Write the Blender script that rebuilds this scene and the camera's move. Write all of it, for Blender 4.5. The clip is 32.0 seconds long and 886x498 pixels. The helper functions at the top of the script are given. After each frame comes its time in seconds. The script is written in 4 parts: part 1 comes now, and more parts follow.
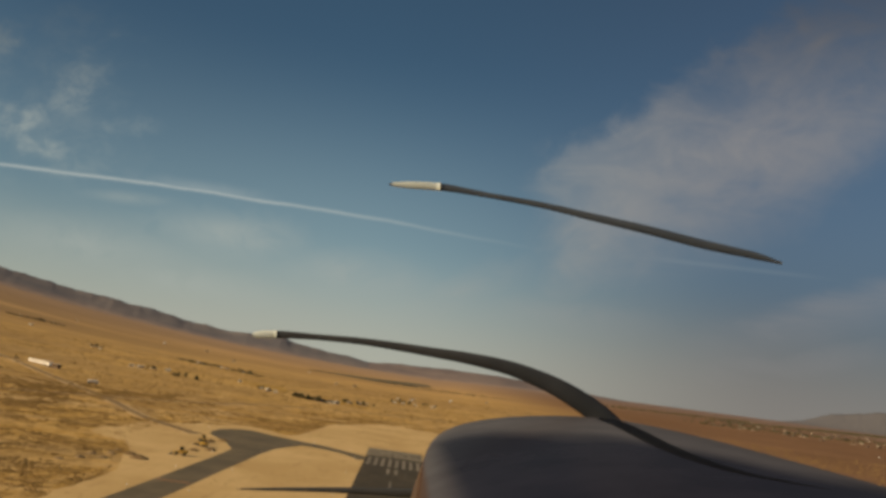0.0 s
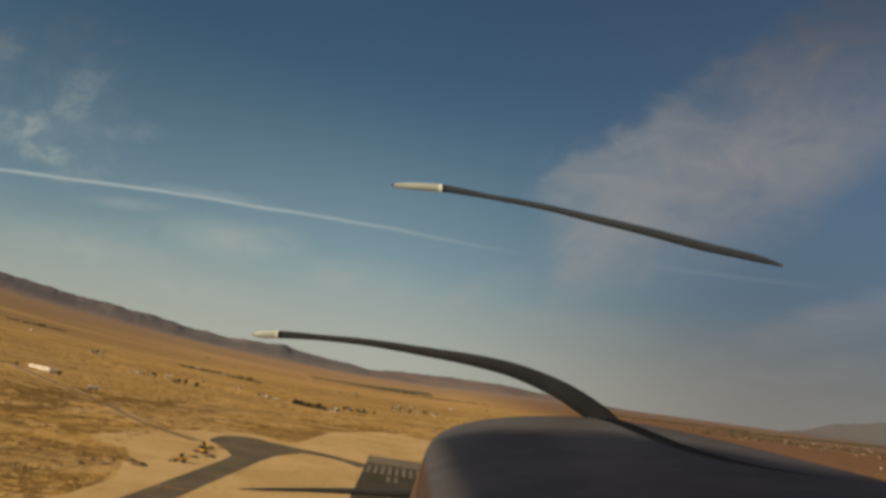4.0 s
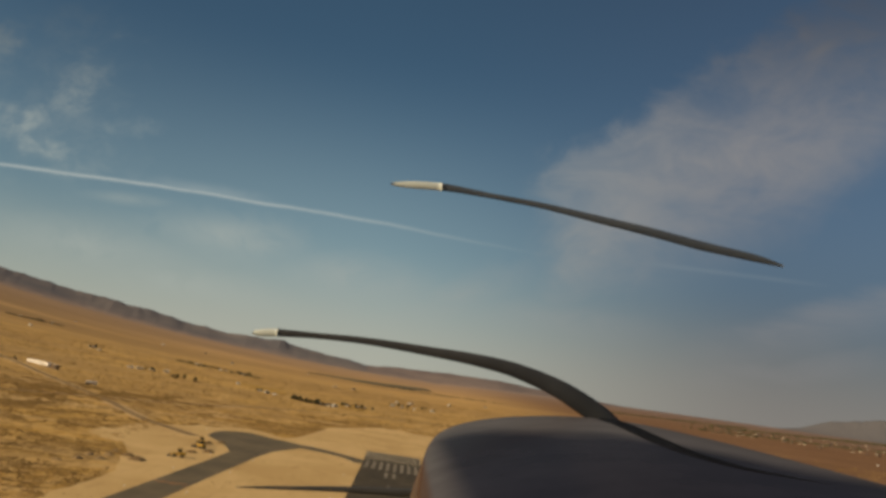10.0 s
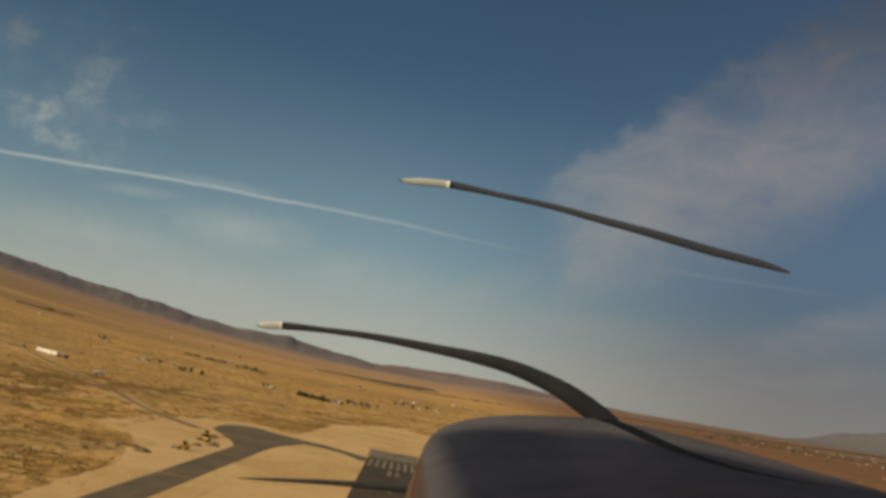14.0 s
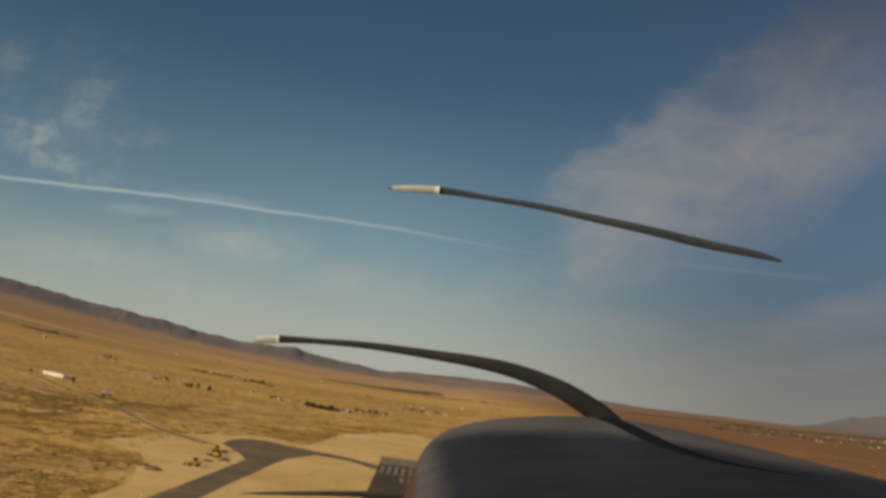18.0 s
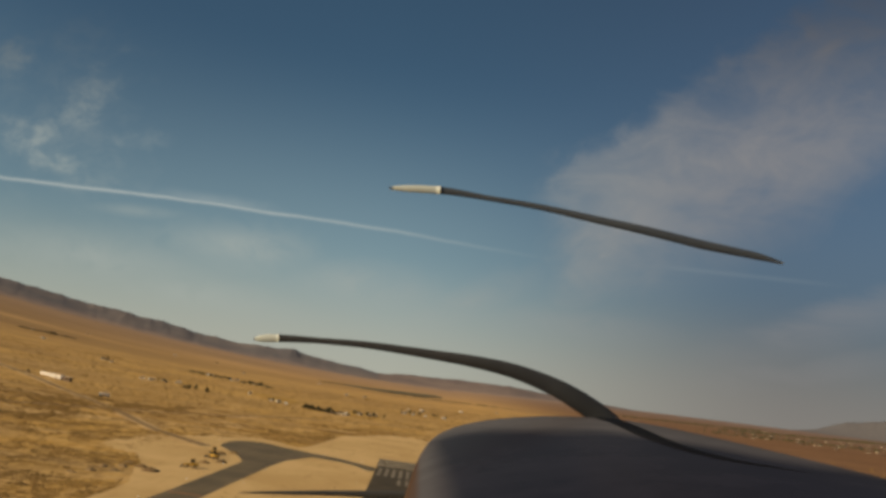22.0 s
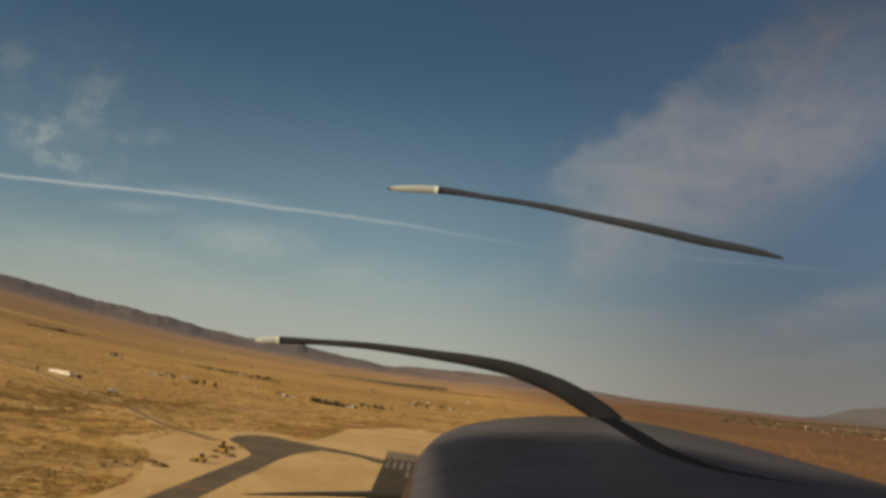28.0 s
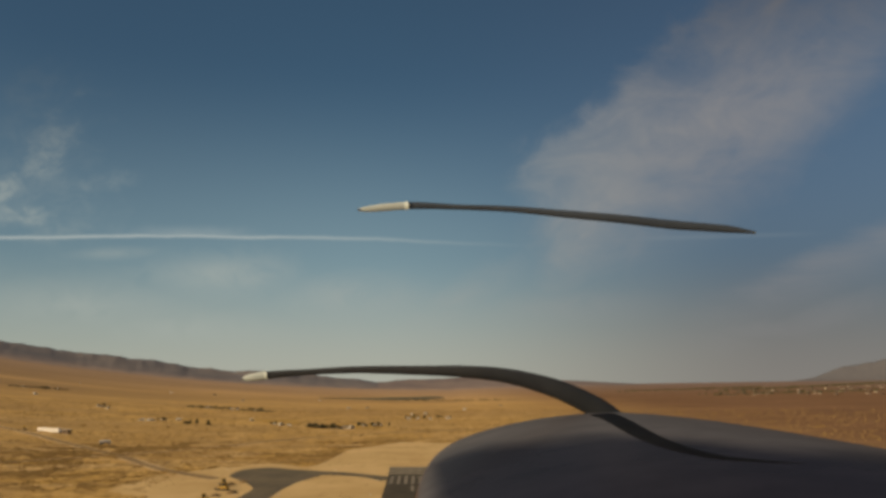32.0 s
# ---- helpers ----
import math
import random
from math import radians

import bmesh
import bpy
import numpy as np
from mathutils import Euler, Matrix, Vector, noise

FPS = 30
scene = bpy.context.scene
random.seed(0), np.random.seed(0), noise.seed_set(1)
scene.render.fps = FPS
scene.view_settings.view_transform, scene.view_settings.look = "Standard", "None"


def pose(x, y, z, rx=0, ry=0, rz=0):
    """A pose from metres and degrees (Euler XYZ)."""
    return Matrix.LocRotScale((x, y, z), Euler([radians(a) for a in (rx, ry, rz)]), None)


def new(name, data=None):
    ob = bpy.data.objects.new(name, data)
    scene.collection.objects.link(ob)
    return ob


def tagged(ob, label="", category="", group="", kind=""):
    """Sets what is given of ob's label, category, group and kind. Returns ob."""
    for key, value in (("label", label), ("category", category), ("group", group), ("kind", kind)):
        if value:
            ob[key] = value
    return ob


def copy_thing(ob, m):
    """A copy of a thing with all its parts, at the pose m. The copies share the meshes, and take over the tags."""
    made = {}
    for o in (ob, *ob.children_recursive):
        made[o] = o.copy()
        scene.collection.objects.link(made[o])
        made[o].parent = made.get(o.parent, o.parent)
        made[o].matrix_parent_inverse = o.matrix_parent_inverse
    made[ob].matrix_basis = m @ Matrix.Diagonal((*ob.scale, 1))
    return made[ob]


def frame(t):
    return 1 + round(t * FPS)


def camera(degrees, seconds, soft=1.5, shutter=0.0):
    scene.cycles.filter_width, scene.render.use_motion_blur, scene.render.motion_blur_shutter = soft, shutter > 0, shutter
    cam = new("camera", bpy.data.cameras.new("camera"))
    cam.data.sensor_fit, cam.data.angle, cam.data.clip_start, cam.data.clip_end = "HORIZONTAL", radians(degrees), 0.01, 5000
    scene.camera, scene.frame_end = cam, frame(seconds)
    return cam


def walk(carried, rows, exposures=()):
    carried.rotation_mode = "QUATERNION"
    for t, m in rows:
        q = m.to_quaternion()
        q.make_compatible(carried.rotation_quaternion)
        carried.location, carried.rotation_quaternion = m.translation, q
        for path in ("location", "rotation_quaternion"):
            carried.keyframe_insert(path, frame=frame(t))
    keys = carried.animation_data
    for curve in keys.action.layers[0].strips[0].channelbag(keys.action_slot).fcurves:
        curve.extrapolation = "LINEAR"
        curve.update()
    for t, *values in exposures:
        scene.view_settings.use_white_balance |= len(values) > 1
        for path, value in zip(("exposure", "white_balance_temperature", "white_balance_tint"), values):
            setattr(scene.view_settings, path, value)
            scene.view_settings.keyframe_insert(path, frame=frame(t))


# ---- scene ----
EYE = Vector((0, 0, 50.0))          # over the far end of the runway
CLIMB = 5.0                         # degrees, the aircraft's nose up
FLIGHT = Matrix.Translation(EYE) @ pose(0, 0, 0, CLIMB)

cam = camera(62.0, 32.0, soft=3.5)
FIRST = pose(0, 0, 0, 99.4, -8.2, 0)
# seconds, yaw, pitch, roll of the camera against its first heading
TURNS = (
    (0.0, 0, 0, 0), (0.5, 0, 0.1, 0), (1.0, 0.1, 0.1, -0.1), (1.5, 0.2, 0.2, -0.3), (2.0, 0.2, 0.2, -0.4),
    (2.5, 0.2, 0.2, -0.5), (3.0, 0.1, 0.2, -0.4), (3.5, 0.1, 0.4, -0.3), (5.5, -0.2, 0.8, 0), (6.0, -0.3, 0.9, 1),
    (6.5, -0.2, 1, 1.3), (7.0, -0.3, 0.9, 0.4), (7.5, -0.5, 0.6, -0.1), (8.0, -0.5, 0.5, -0.2), (8.5, -0.2, 0.5, -0.1),
    (9.0, 0.1, 0.4, -0.3), (9.5, 0.1, 0.3, -0.4), (10.0, 0, 0.3, -0.5), (10.5, 0, 0.3, -0.4), (11.0, 0.1, 0.2, 0),
    (11.5, 0.1, 0.1, -0.2), (12.0, -0.1, 0.3, -1.1), (12.5, -0.1, 0.4, -0.7), (13.0, 0.5, 0.4, -0.4), (13.5, 0.6, 0.4, -0.8),
    (14.0, 0.7, 0.3, -2), (14.5, 0.8, 0.1, -1), (16.5, 0.9, 0.4, 0.8), (17.0, 0.8, 0.5, 0.6), (17.5, 0.7, 0.6, 0.7),
    (18.0, 0.8, 0.6, 0.8), (18.5, 0.8, 0.5, 1.1), (19.0, 1.2, 0.6, -0.4), (19.5, 1, 0.5, -0.4), (20.0, 0.8, 0.6, 0),
    (20.5, 0.8, 0.6, 0), (21.0, 0.5, 0.7, 0.2), (21.5, 0.4, 0.9, 0.8), (22.0, 0.7, 0.8, 0.5), (22.5, 0.8, 0.6, 0.2),
    (23.0, 1.1, 0.6, 0), (23.5, 1.3, 0.4, -1.1), (24.0, 1, 0.2, -1.1), (24.5, 0.6, 0, -0.4), (25.0, 0.6, 0.2, 0),
    (25.5, 0.9, 0.3, 0.2), (27.5, 1.3, 0.3, 1), (28.0, 1.1, 0.2, 1.3), (28.5, 1, 0.3, 0.5), (29.0, 0.8, 0.2, -0.4),
    (29.5, 0.7, 0.3, -0.9), (30.0, 0.8, 0.5, 0.2), (30.5, 1, 0.8, 1.7), (31.0, 1.1, 1.1, 3.1), (31.5, 0.6, 1.4, 4.7),
    (32.0, -0.6, 0.7, 8.2))


def heading(yaw, pitch, roll):
    return FIRST @ pose(0, 0, 0, -90) @ pose(0, 0, 0, 90 + pitch, roll, yaw)


MIDDLE = heading(0.1, 0.2, 0).to_3x3()
PIVOT = FLIGHT @ Vector((0.269, 1.558, -0.247))     # the camera sways about the engine cowling


def swayed(yaw, pitch, roll):
    turn = heading(yaw, pitch, roll).to_3x3()
    place = PIVOT - turn @ (MIDDLE.transposed() @ (PIVOT - EYE))
    return Matrix.Translation(place) @ turn.to_4x4()


walk(cam, [(t, swayed(a, b, c)) for t, a, b, c in TURNS])
scene.view_settings.exposure = 0.0

# ---- light: low sun from the west, thin cloud ----
SUN_UP, SUN_AROUND = 27.0, -116.0
sun = new("sun", bpy.data.lights.new("sun", "SUN"))
sun.data.energy, sun.data.angle, sun.data.color = 4.8, radians(0.6), (1.0, 0.752, 0.462)
way = Vector((math.sin(radians(SUN_AROUND)) * math.cos(radians(SUN_UP)), math.cos(radians(SUN_AROUND)) * math.cos(radians(SUN_UP)), math.sin(radians(SUN_UP))))
sun.matrix_world = Matrix.Translation((0, 0, 400)) @ way.to_track_quat("Z", "Y").to_matrix().to_4x4()


class Graph:
    """Short ways to wire a node tree."""

    def __init__(self, tree):
        self.tree = tree
        tree.nodes.clear()

    def add(self, kind, **settings):
        node = self.tree.nodes.new(kind)
        for key, value in settings.items():
            node.inputs[key].default_value = value
        return node

    def link(self, a, b):
        self.tree.links.new(a, b)

    def put(self, socket, value):
        if isinstance(value, bpy.types.NodeSocket):
            self.link(value, socket)
        else:
            socket.default_value = value

    def math(self, op, a, b=0.0, c=0.0, clamp=False):
        node = self.tree.nodes.new("ShaderNodeMath")
        node.operation, node.use_clamp = op, clamp
        for i, value in enumerate((a, b, c)):
            self.put(node.inputs[i], value)
        return node.outputs[0]

    def vec(self, op, a, b=(0, 0, 0)):
        node = self.tree.nodes.new("ShaderNodeVectorMath")
        node.operation = op
        self.put(node.inputs[0], a)
        self.put(node.inputs[1], b)
        return node.outputs["Value"] if op in ("DOT_PRODUCT", "LENGTH", "DISTANCE") else node.outputs[0]

    def noise(self, where, scale, detail=5.0, rough=0.55, warp=0.0):
        node = self.tree.nodes.new("ShaderNodeTexNoise")
        self.put(node.inputs["Vector"], where)
        for key, value in (("Scale", scale), ("Detail", detail), ("Roughness", rough), ("Distortion", warp)):
            node.inputs[key].default_value = value
        return node.outputs["Fac"]

    def step(self, value, low, high):
        node = self.tree.nodes.new("ShaderNodeMapRange")
        node.interpolation_type = "SMOOTHSTEP"
        self.put(node.inputs["Value"], value)
        node.inputs["From Min"].default_value, node.inputs["From Max"].default_value = low, high
        return node.outputs[0]

    def mix(self, factor, a, b, how="MIX"):
        node = self.tree.nodes.new("ShaderNodeMix")
        node.data_type, node.blend_type = "RGBA", how
        self.put(node.inputs[0], factor)
        for socket, value in ((node.inputs[6], a), (node.inputs[7], b)):
            self.put(socket, (*value, 1) if isinstance(value, tuple) and len(value) == 3 else value)
        return node.outputs[2]

    def stretched(self, where, scale):
        return self.vec("MULTIPLY", where, scale)


world = bpy.data.worlds.new("sky")
scene.world = world
world.use_nodes = True
g = Graph(world.node_tree)
sky = g.add("ShaderNodeTexSky")
sky.sky_type, sky.sun_disc = "NISHITA", False
sky.sun_elevation, sky.sun_rotation = radians(SUN_UP), radians(SUN_AROUND)
sky.altitude, sky.air_density, sky.dust_density, sky.ozone_density = 700, 1.0, 0.3, 0.7
ray = g.add("ShaderNodeTexCoord").outputs["Generated"]
ahead = g.math("MAXIMUM", g.vec("DOT_PRODUCT", ray, (-0.0255, 0.9860, 0.1648)), 0.05)
u = g.math("DIVIDE", g.vec("DOT_PRODUCT", ray, (0.9897, 0.0017, 0.1429)), ahead)
v = g.math("DIVIDE", g.vec("DOT_PRODUCT", ray, (-0.1406, -0.1668, 0.9759)), ahead)
chart = g.add("ShaderNodeCombineXYZ")
g.link(u, chart.inputs[0])
g.link(v, chart.inputs[1])
chart = chart.outputs[0]
# the sky's chart: east runs 0 to 15.7 across the view, down 0 to 8.8
UNIT = 0.0766
east = g.math("ADD", 7.84, g.math("DIVIDE", u, UNIT))
down = g.math("SUBTRACT", 4.41, g.math("DIVIDE", v, UNIT))
combed = g.add("ShaderNodeMapping")
g.link(chart, combed.inputs["Vector"])
combed.inputs["Rotation"].default_value, combed.inputs["Scale"].default_value = (0, 0, radians(-34)), (2.4, 6.5, 1)
combed = combed.outputs[0]
wisps = g.noise(g.stretched(chart, (3.0, 4.2, 1)), 1.6, 7, 0.58, 0.6)
fine = g.noise(g.stretched(chart, (7.0, 9.0, 1)), 2.2, 6, 0.62, 0.5)
streak = g.noise(combed, 2.0, 8, 0.62, 0.8)
flat_streak = g.noise(g.stretched(chart, (3.0, 11.0, 1)), 1.5, 7, 0.6, 0.6)


def about(value, amount):
    """A noise swung about zero."""
    return g.math("MULTIPLY", g.math("SUBTRACT", value, 0.5), amount)


def beyond(x, y, nx, ny):
    """How far a point of the chart lies past a straight line, with a ragged edge."""
    far = g.math("ADD", g.math("MULTIPLY", g.math("SUBTRACT", east, x), nx), g.math("MULTIPLY", g.math("SUBTRACT", down, y), ny))
    return g.math("ADD", far, g.math("ADD", about(wisps, 1.5), about(fine, 0.9)))


def puff(x, y, a, b, lean=0.0, rag=0.9):
    """A soft tuft of cloud, densest in its middle."""
    c, s = math.cos(radians(lean)), math.sin(radians(lean))
    dx, dy = g.math("SUBTRACT", east, x), g.math("SUBTRACT", down, y)
    along = g.math("DIVIDE", g.math("ADD", g.math("MULTIPLY", dx, c), g.math("MULTIPLY", dy, s)), a)
    across = g.math("DIVIDE", g.math("SUBTRACT", g.math("MULTIPLY", dy, c), g.math("MULTIPLY", dx, s)), b)
    away = g.math("SQRT", g.math("ADD", g.math("MULTIPLY", along, along), g.math("MULTIPLY", across, across)))
    away = g.math("ADD", away, g.math("ADD", about(fine, rag * 1.6), about(wisps, rag)))
    return g.step(away, 1.5, 0.0)


def product(*values):
    out = values[0]
    for p in values[1:]:
        out = g.math("MULTIPLY", out, p)
    return out


def most(*values):
    out = values[0]
    for p in values[1:]:
        out = g.math("MAXIMUM", out, p)
    return out


# a broad bank leans over the east: ragged towards the zenith, thinning out below
over = beyond(9.95, 2.45, 0.500, 0.866)
under = beyond(15.4, 2.65, 0.593, 0.805)
body = product(g.step(over, -0.15, 0.50), g.step(beyond(9.45, 3.7, 1.0, 0.0), -0.35, 0.75), g.step(beyond(9.4, 5.1, 0.0, -1.0), -0.75, 1.3), g.step(under, 0.75, -0.75))
ridge = product(puff(12.6, 2.75, 2.9, 0.75, -7, 0.5), 0.30)
crown = product(puff(14.5, 0.8, 1.5, 0.7, -35, 0.8), 0.12)
plume = most(product(puff(14.15, 0.35, 0.8, 0.20, 60, 0.6), 0.20), product(puff(14.6, 0.78, 0.45, 0.16, -30, 0.7), 0.34))
heart = product(puff(10.6, 4.3, 1.6, 0.9, -50, 0.6), 0.26)
grain = g.math("ADD", product(g.step(streak, 0.32, 0.68), 0.30), product(g.step(fine, 0.34, 0.68), 0.15))
veil = product(body, g.math("ADD", g.math("ADD", grain, 0.15), g.math("ADD", g.math("MAXIMUM", ridge, heart), g.math("MAXIMUM", crown, plume))))
brow = g.math("ADD", g.math("SUBTRACT", down, 5.36), g.math("ADD", product(g.math("SUBTRACT", east, 14.5), 0.22), g.math("ADD", about(wisps, 0.5), about(flat_streak, 0.5))))
low = product(g.step(brow, -0.18, 0.36), g.step(brow, 1.1, 0.10), g.step(east, 11.6, 14.4), g.math("ADD", 0.14, product(g.step(flat_streak, 0.35, 0.65), 0.32)))
shelf = product(puff(14.0, 6.5, 2.4, 0.35, -6, 0.8), g.step(flat_streak, 0.35, 0.65), 0.20)
veil = most(veil, low, shelf)
# small tufts in the west, and thin wisps below the vapour trail
puffs = most(product(puff(0.20, 0.85, 0.55, 0.34, 10, 1.9), 0.34), product(puff(1.45, 1.45, 0.65, 0.45, -40, 1.9), 0.27), product(puff(0.38, 2.15, 0.50, 0.36, 30, 1.9), 0.34),
             product(puff(0.85, 2.66, 0.60, 0.24, 20, 1.8), 0.32), product(puff(2.25, 2.28, 0.60, 0.20, 0, 1.6), 0.20), product(puff(1.1, 0.45, 0.8, 0.5, 0, 1.6), 0.10),
             product(puff(1.1, 1.8, 1.8, 1.2, 60, 1.6), 0.09), product(puff(1.4, 3.05, 0.6, 0.2, 0, 1.4), 0.18))
puffs = product(puffs, g.math("ADD", 0.35, product(g.step(g.noise(g.stretched(chart, (16, 22, 1)), 1.7, 6, 0.62, 0.4), 0.34, 0.66), 1.15)))
haze = most(product(puff(4.1, 4.15, 1.5, 0.40, 8, 1.3), 0.46), product(puff(1.4, 4.3, 1.8, 0.5, 8, 1.3), 0.34), product(puff(2.3, 3.55, 0.9, 0.13, 6, 1.0), 0.26), product(puff(6.4, 4.9, 1.3, 0.40, 10, 1.3), 0.34),
            product(puff(8.2, 5.2, 1.3, 0.35, -20, 1.3), 0.26), product(puff(9.9, 5.6, 2.0, 0.30, 6, 1.2), 0.20), product(puff(3.2, 5.0, 1.6, 0.30, 10, 1.2), 0.22))
haze = product(haze, g.math("ADD", 0.35, product(g.step(fine, 0.32, 0.70), 1.3)))
# vapour trail: a long thin line, sagging a little, brighter where it has begun to spread upwards
sag = g.math("ADD", 2.955, g.math("MULTIPLY", east, g.math("ADD", 0.118, g.math("MULTIPLY", east, 0.0042))))
off = g.math("ADD", g.math("SUBTRACT", down, sag), about(g.noise(chart, 11.0, 4), 0.10))
core = g.math("SUBTRACT", 1.0, g.math("MINIMUM", g.math("ABSOLUTE", g.math("DIVIDE", off, 0.050)), 1.0))
smear = product(g.step(off, -0.26, -0.02), g.step(off, 0.05, 0.0), puff(3.6, 3.42, 1.2, 0.4, 8, 0.9), 0.30)
trail = product(core, g.math("ADD", product(g.step(east, 9.6, 3.6), 0.64), product(g.step(east, 10.2, 7.6), 0.12)), g.math("ADD", 0.55, product(fine, 0.8)))
second = g.math("SUBTRACT", g.math("SUBTRACT", down, 4.66), product(g.math("SUBTRACT", east, 11.9), 0.115))
second = product(g.step(g.math("ABSOLUTE", second), 0.07, 0.0), g.step(east, 11.2, 12.2), g.step(east, 15.0, 13.6), 0.07)
trail = g.math("MAXIMUM", most(trail, smear, second), 0.0, clamp=True)
front = g.step(g.vec("DOT_PRODUCT", ray, (-0.0255, 0.9860, 0.1648)), 0.2, 0.45)
tint = g.mix(g.step(east, 3.0, 14.0), (0.40, 0.43, 0.39), (0.262, 0.250, 0.248))
tint = g.mix(g.step(down, 2.6, -0.4), tint, g.mix(1.0, tint, (0.30, 0.32, 0.37), "MULTIPLY"))
amount = g.math("SUBTRACT", 1.0, g.math("MULTIPLY", g.math("SUBTRACT", 1.0, veil, clamp=True), g.math("SUBTRACT", 1.0, puffs)))
amount = g.math("MULTIPLY", g.math("MAXIMUM", amount, haze), front)
# dust hangs over the plain, brighter towards the sun
up = g.add("ShaderNodeSeparateXYZ")
g.link(ray, up.inputs[0])
clear = g.add("ShaderNodeBackground", Strength=0.050)
g.link(g.mix(1.0, sky.outputs[0], g.mix(g.step(u, -0.1, 0.5), g.mix(g.step(u, -0.6, -0.05), (0.625, 0.82, 0.835), (0.76, 1.0, 1.0)), (0.82, 0.92, 0.93)), "MULTIPLY"), clear.inputs["Color"])
for deep, thick, thin, sunny, shady in ((0.41, 0.88, 0.42, (0.250, 0.342, 0.365), (0.064, 0.080, 0.115)), (0.17, 0.90, 0.10, (0.42, 0.415, 0.340), (0.235, 0.218, 0.195))):
    dusty = g.add("ShaderNodeBackground", Strength=1.0)
    g.link(g.mix(g.step(u, -0.12, 0.48), sunny, shady), dusty.inputs["Color"])
    ground_haze = g.add("ShaderNodeMixShader")
    g.link(product(g.step(up.outputs[2], deep, -0.02), thick, g.math("ADD", 1.0 - thin, product(g.step(u, -0.68, -0.10), thin))), ground_haze.inputs[0])
    g.link(clear.outputs[0], ground_haze.inputs[1])
    g.link(dusty.outputs[0], ground_haze.inputs[2])
    clear = ground_haze
cloud = g.add("ShaderNodeBackground", Strength=1.0)
g.link(tint, cloud.inputs["Color"])
vapour = g.add("ShaderNodeBackground", Color=(0.43, 0.47, 0.45, 1), Strength=1.0)
first = g.add("ShaderNodeMixShader")
g.link(amount, first.inputs[0])
g.link(clear.outputs[0], first.inputs[1])
g.link(cloud.outputs[0], first.inputs[2])
second = g.add("ShaderNodeMixShader")
g.link(g.math("MULTIPLY", trail, front), second.inputs[0])
g.link(first.outputs[0], second.inputs[1])
g.link(vapour.outputs[0], second.inputs[2])
g.link(second.outputs[0], g.add("ShaderNodeOutputWorld").inputs[0])


# ---- materials ----
def surface(name, rough=0.9, metal=0.0, spec=0.3):
    m = bpy.data.materials.new(name)
    m.use_nodes = True
    g = Graph(m.node_tree)
    b = g.add("ShaderNodeBsdfPrincipled", Roughness=rough, Metallic=metal)
    b.inputs["Specular IOR Level"].default_value = spec
    g.link(b.outputs[0], g.add("ShaderNodeOutputMaterial").inputs[0])
    return m, g, b


def bumped(g, b, height, distance, strength=0.6):
    n = g.add("ShaderNodeBump", Strength=strength, Distance=distance)
    g.link(height, n.inputs["Height"])
    g.link(n.outputs[0], b.inputs["Normal"])


def worn(name, dark, light, size, rough=0.8, metal=0.0, spec=0.3, vary=0.25):
    """A surface of one colour with stains, grain and a small difference from piece to piece."""
    m, g, b = surface(name, rough, metal, spec)
    where = g.add("ShaderNodeTexCoord").outputs["Object"]
    stain = g.noise(where, 1.0 / size, 5, 0.6)
    grain = g.noise(where, 14.0 / size, 3, 0.6)
    col = g.mix(g.step(stain, 0.3, 0.7), dark, light)
    col = g.mix(g.math("MULTIPLY", grain, 0.35), col, dark)
    one = g.add("ShaderNodeObjectInfo").outputs["Random"]
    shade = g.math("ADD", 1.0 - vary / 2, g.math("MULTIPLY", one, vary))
    rgb = g.add("ShaderNodeCombineColor")
    for i in range(3):
        g.link(shade, rgb.inputs[i])
    g.link(g.mix(1.0, col, rgb.outputs[0], "MULTIPLY"), b.inputs["Base Color"])
    g.link(g.math("ADD", rough - 0.08, g.math("MULTIPLY", grain, 0.16)), b.inputs["Roughness"])
    bumped(g, b, grain, size * 0.02, 0.4)
    return m


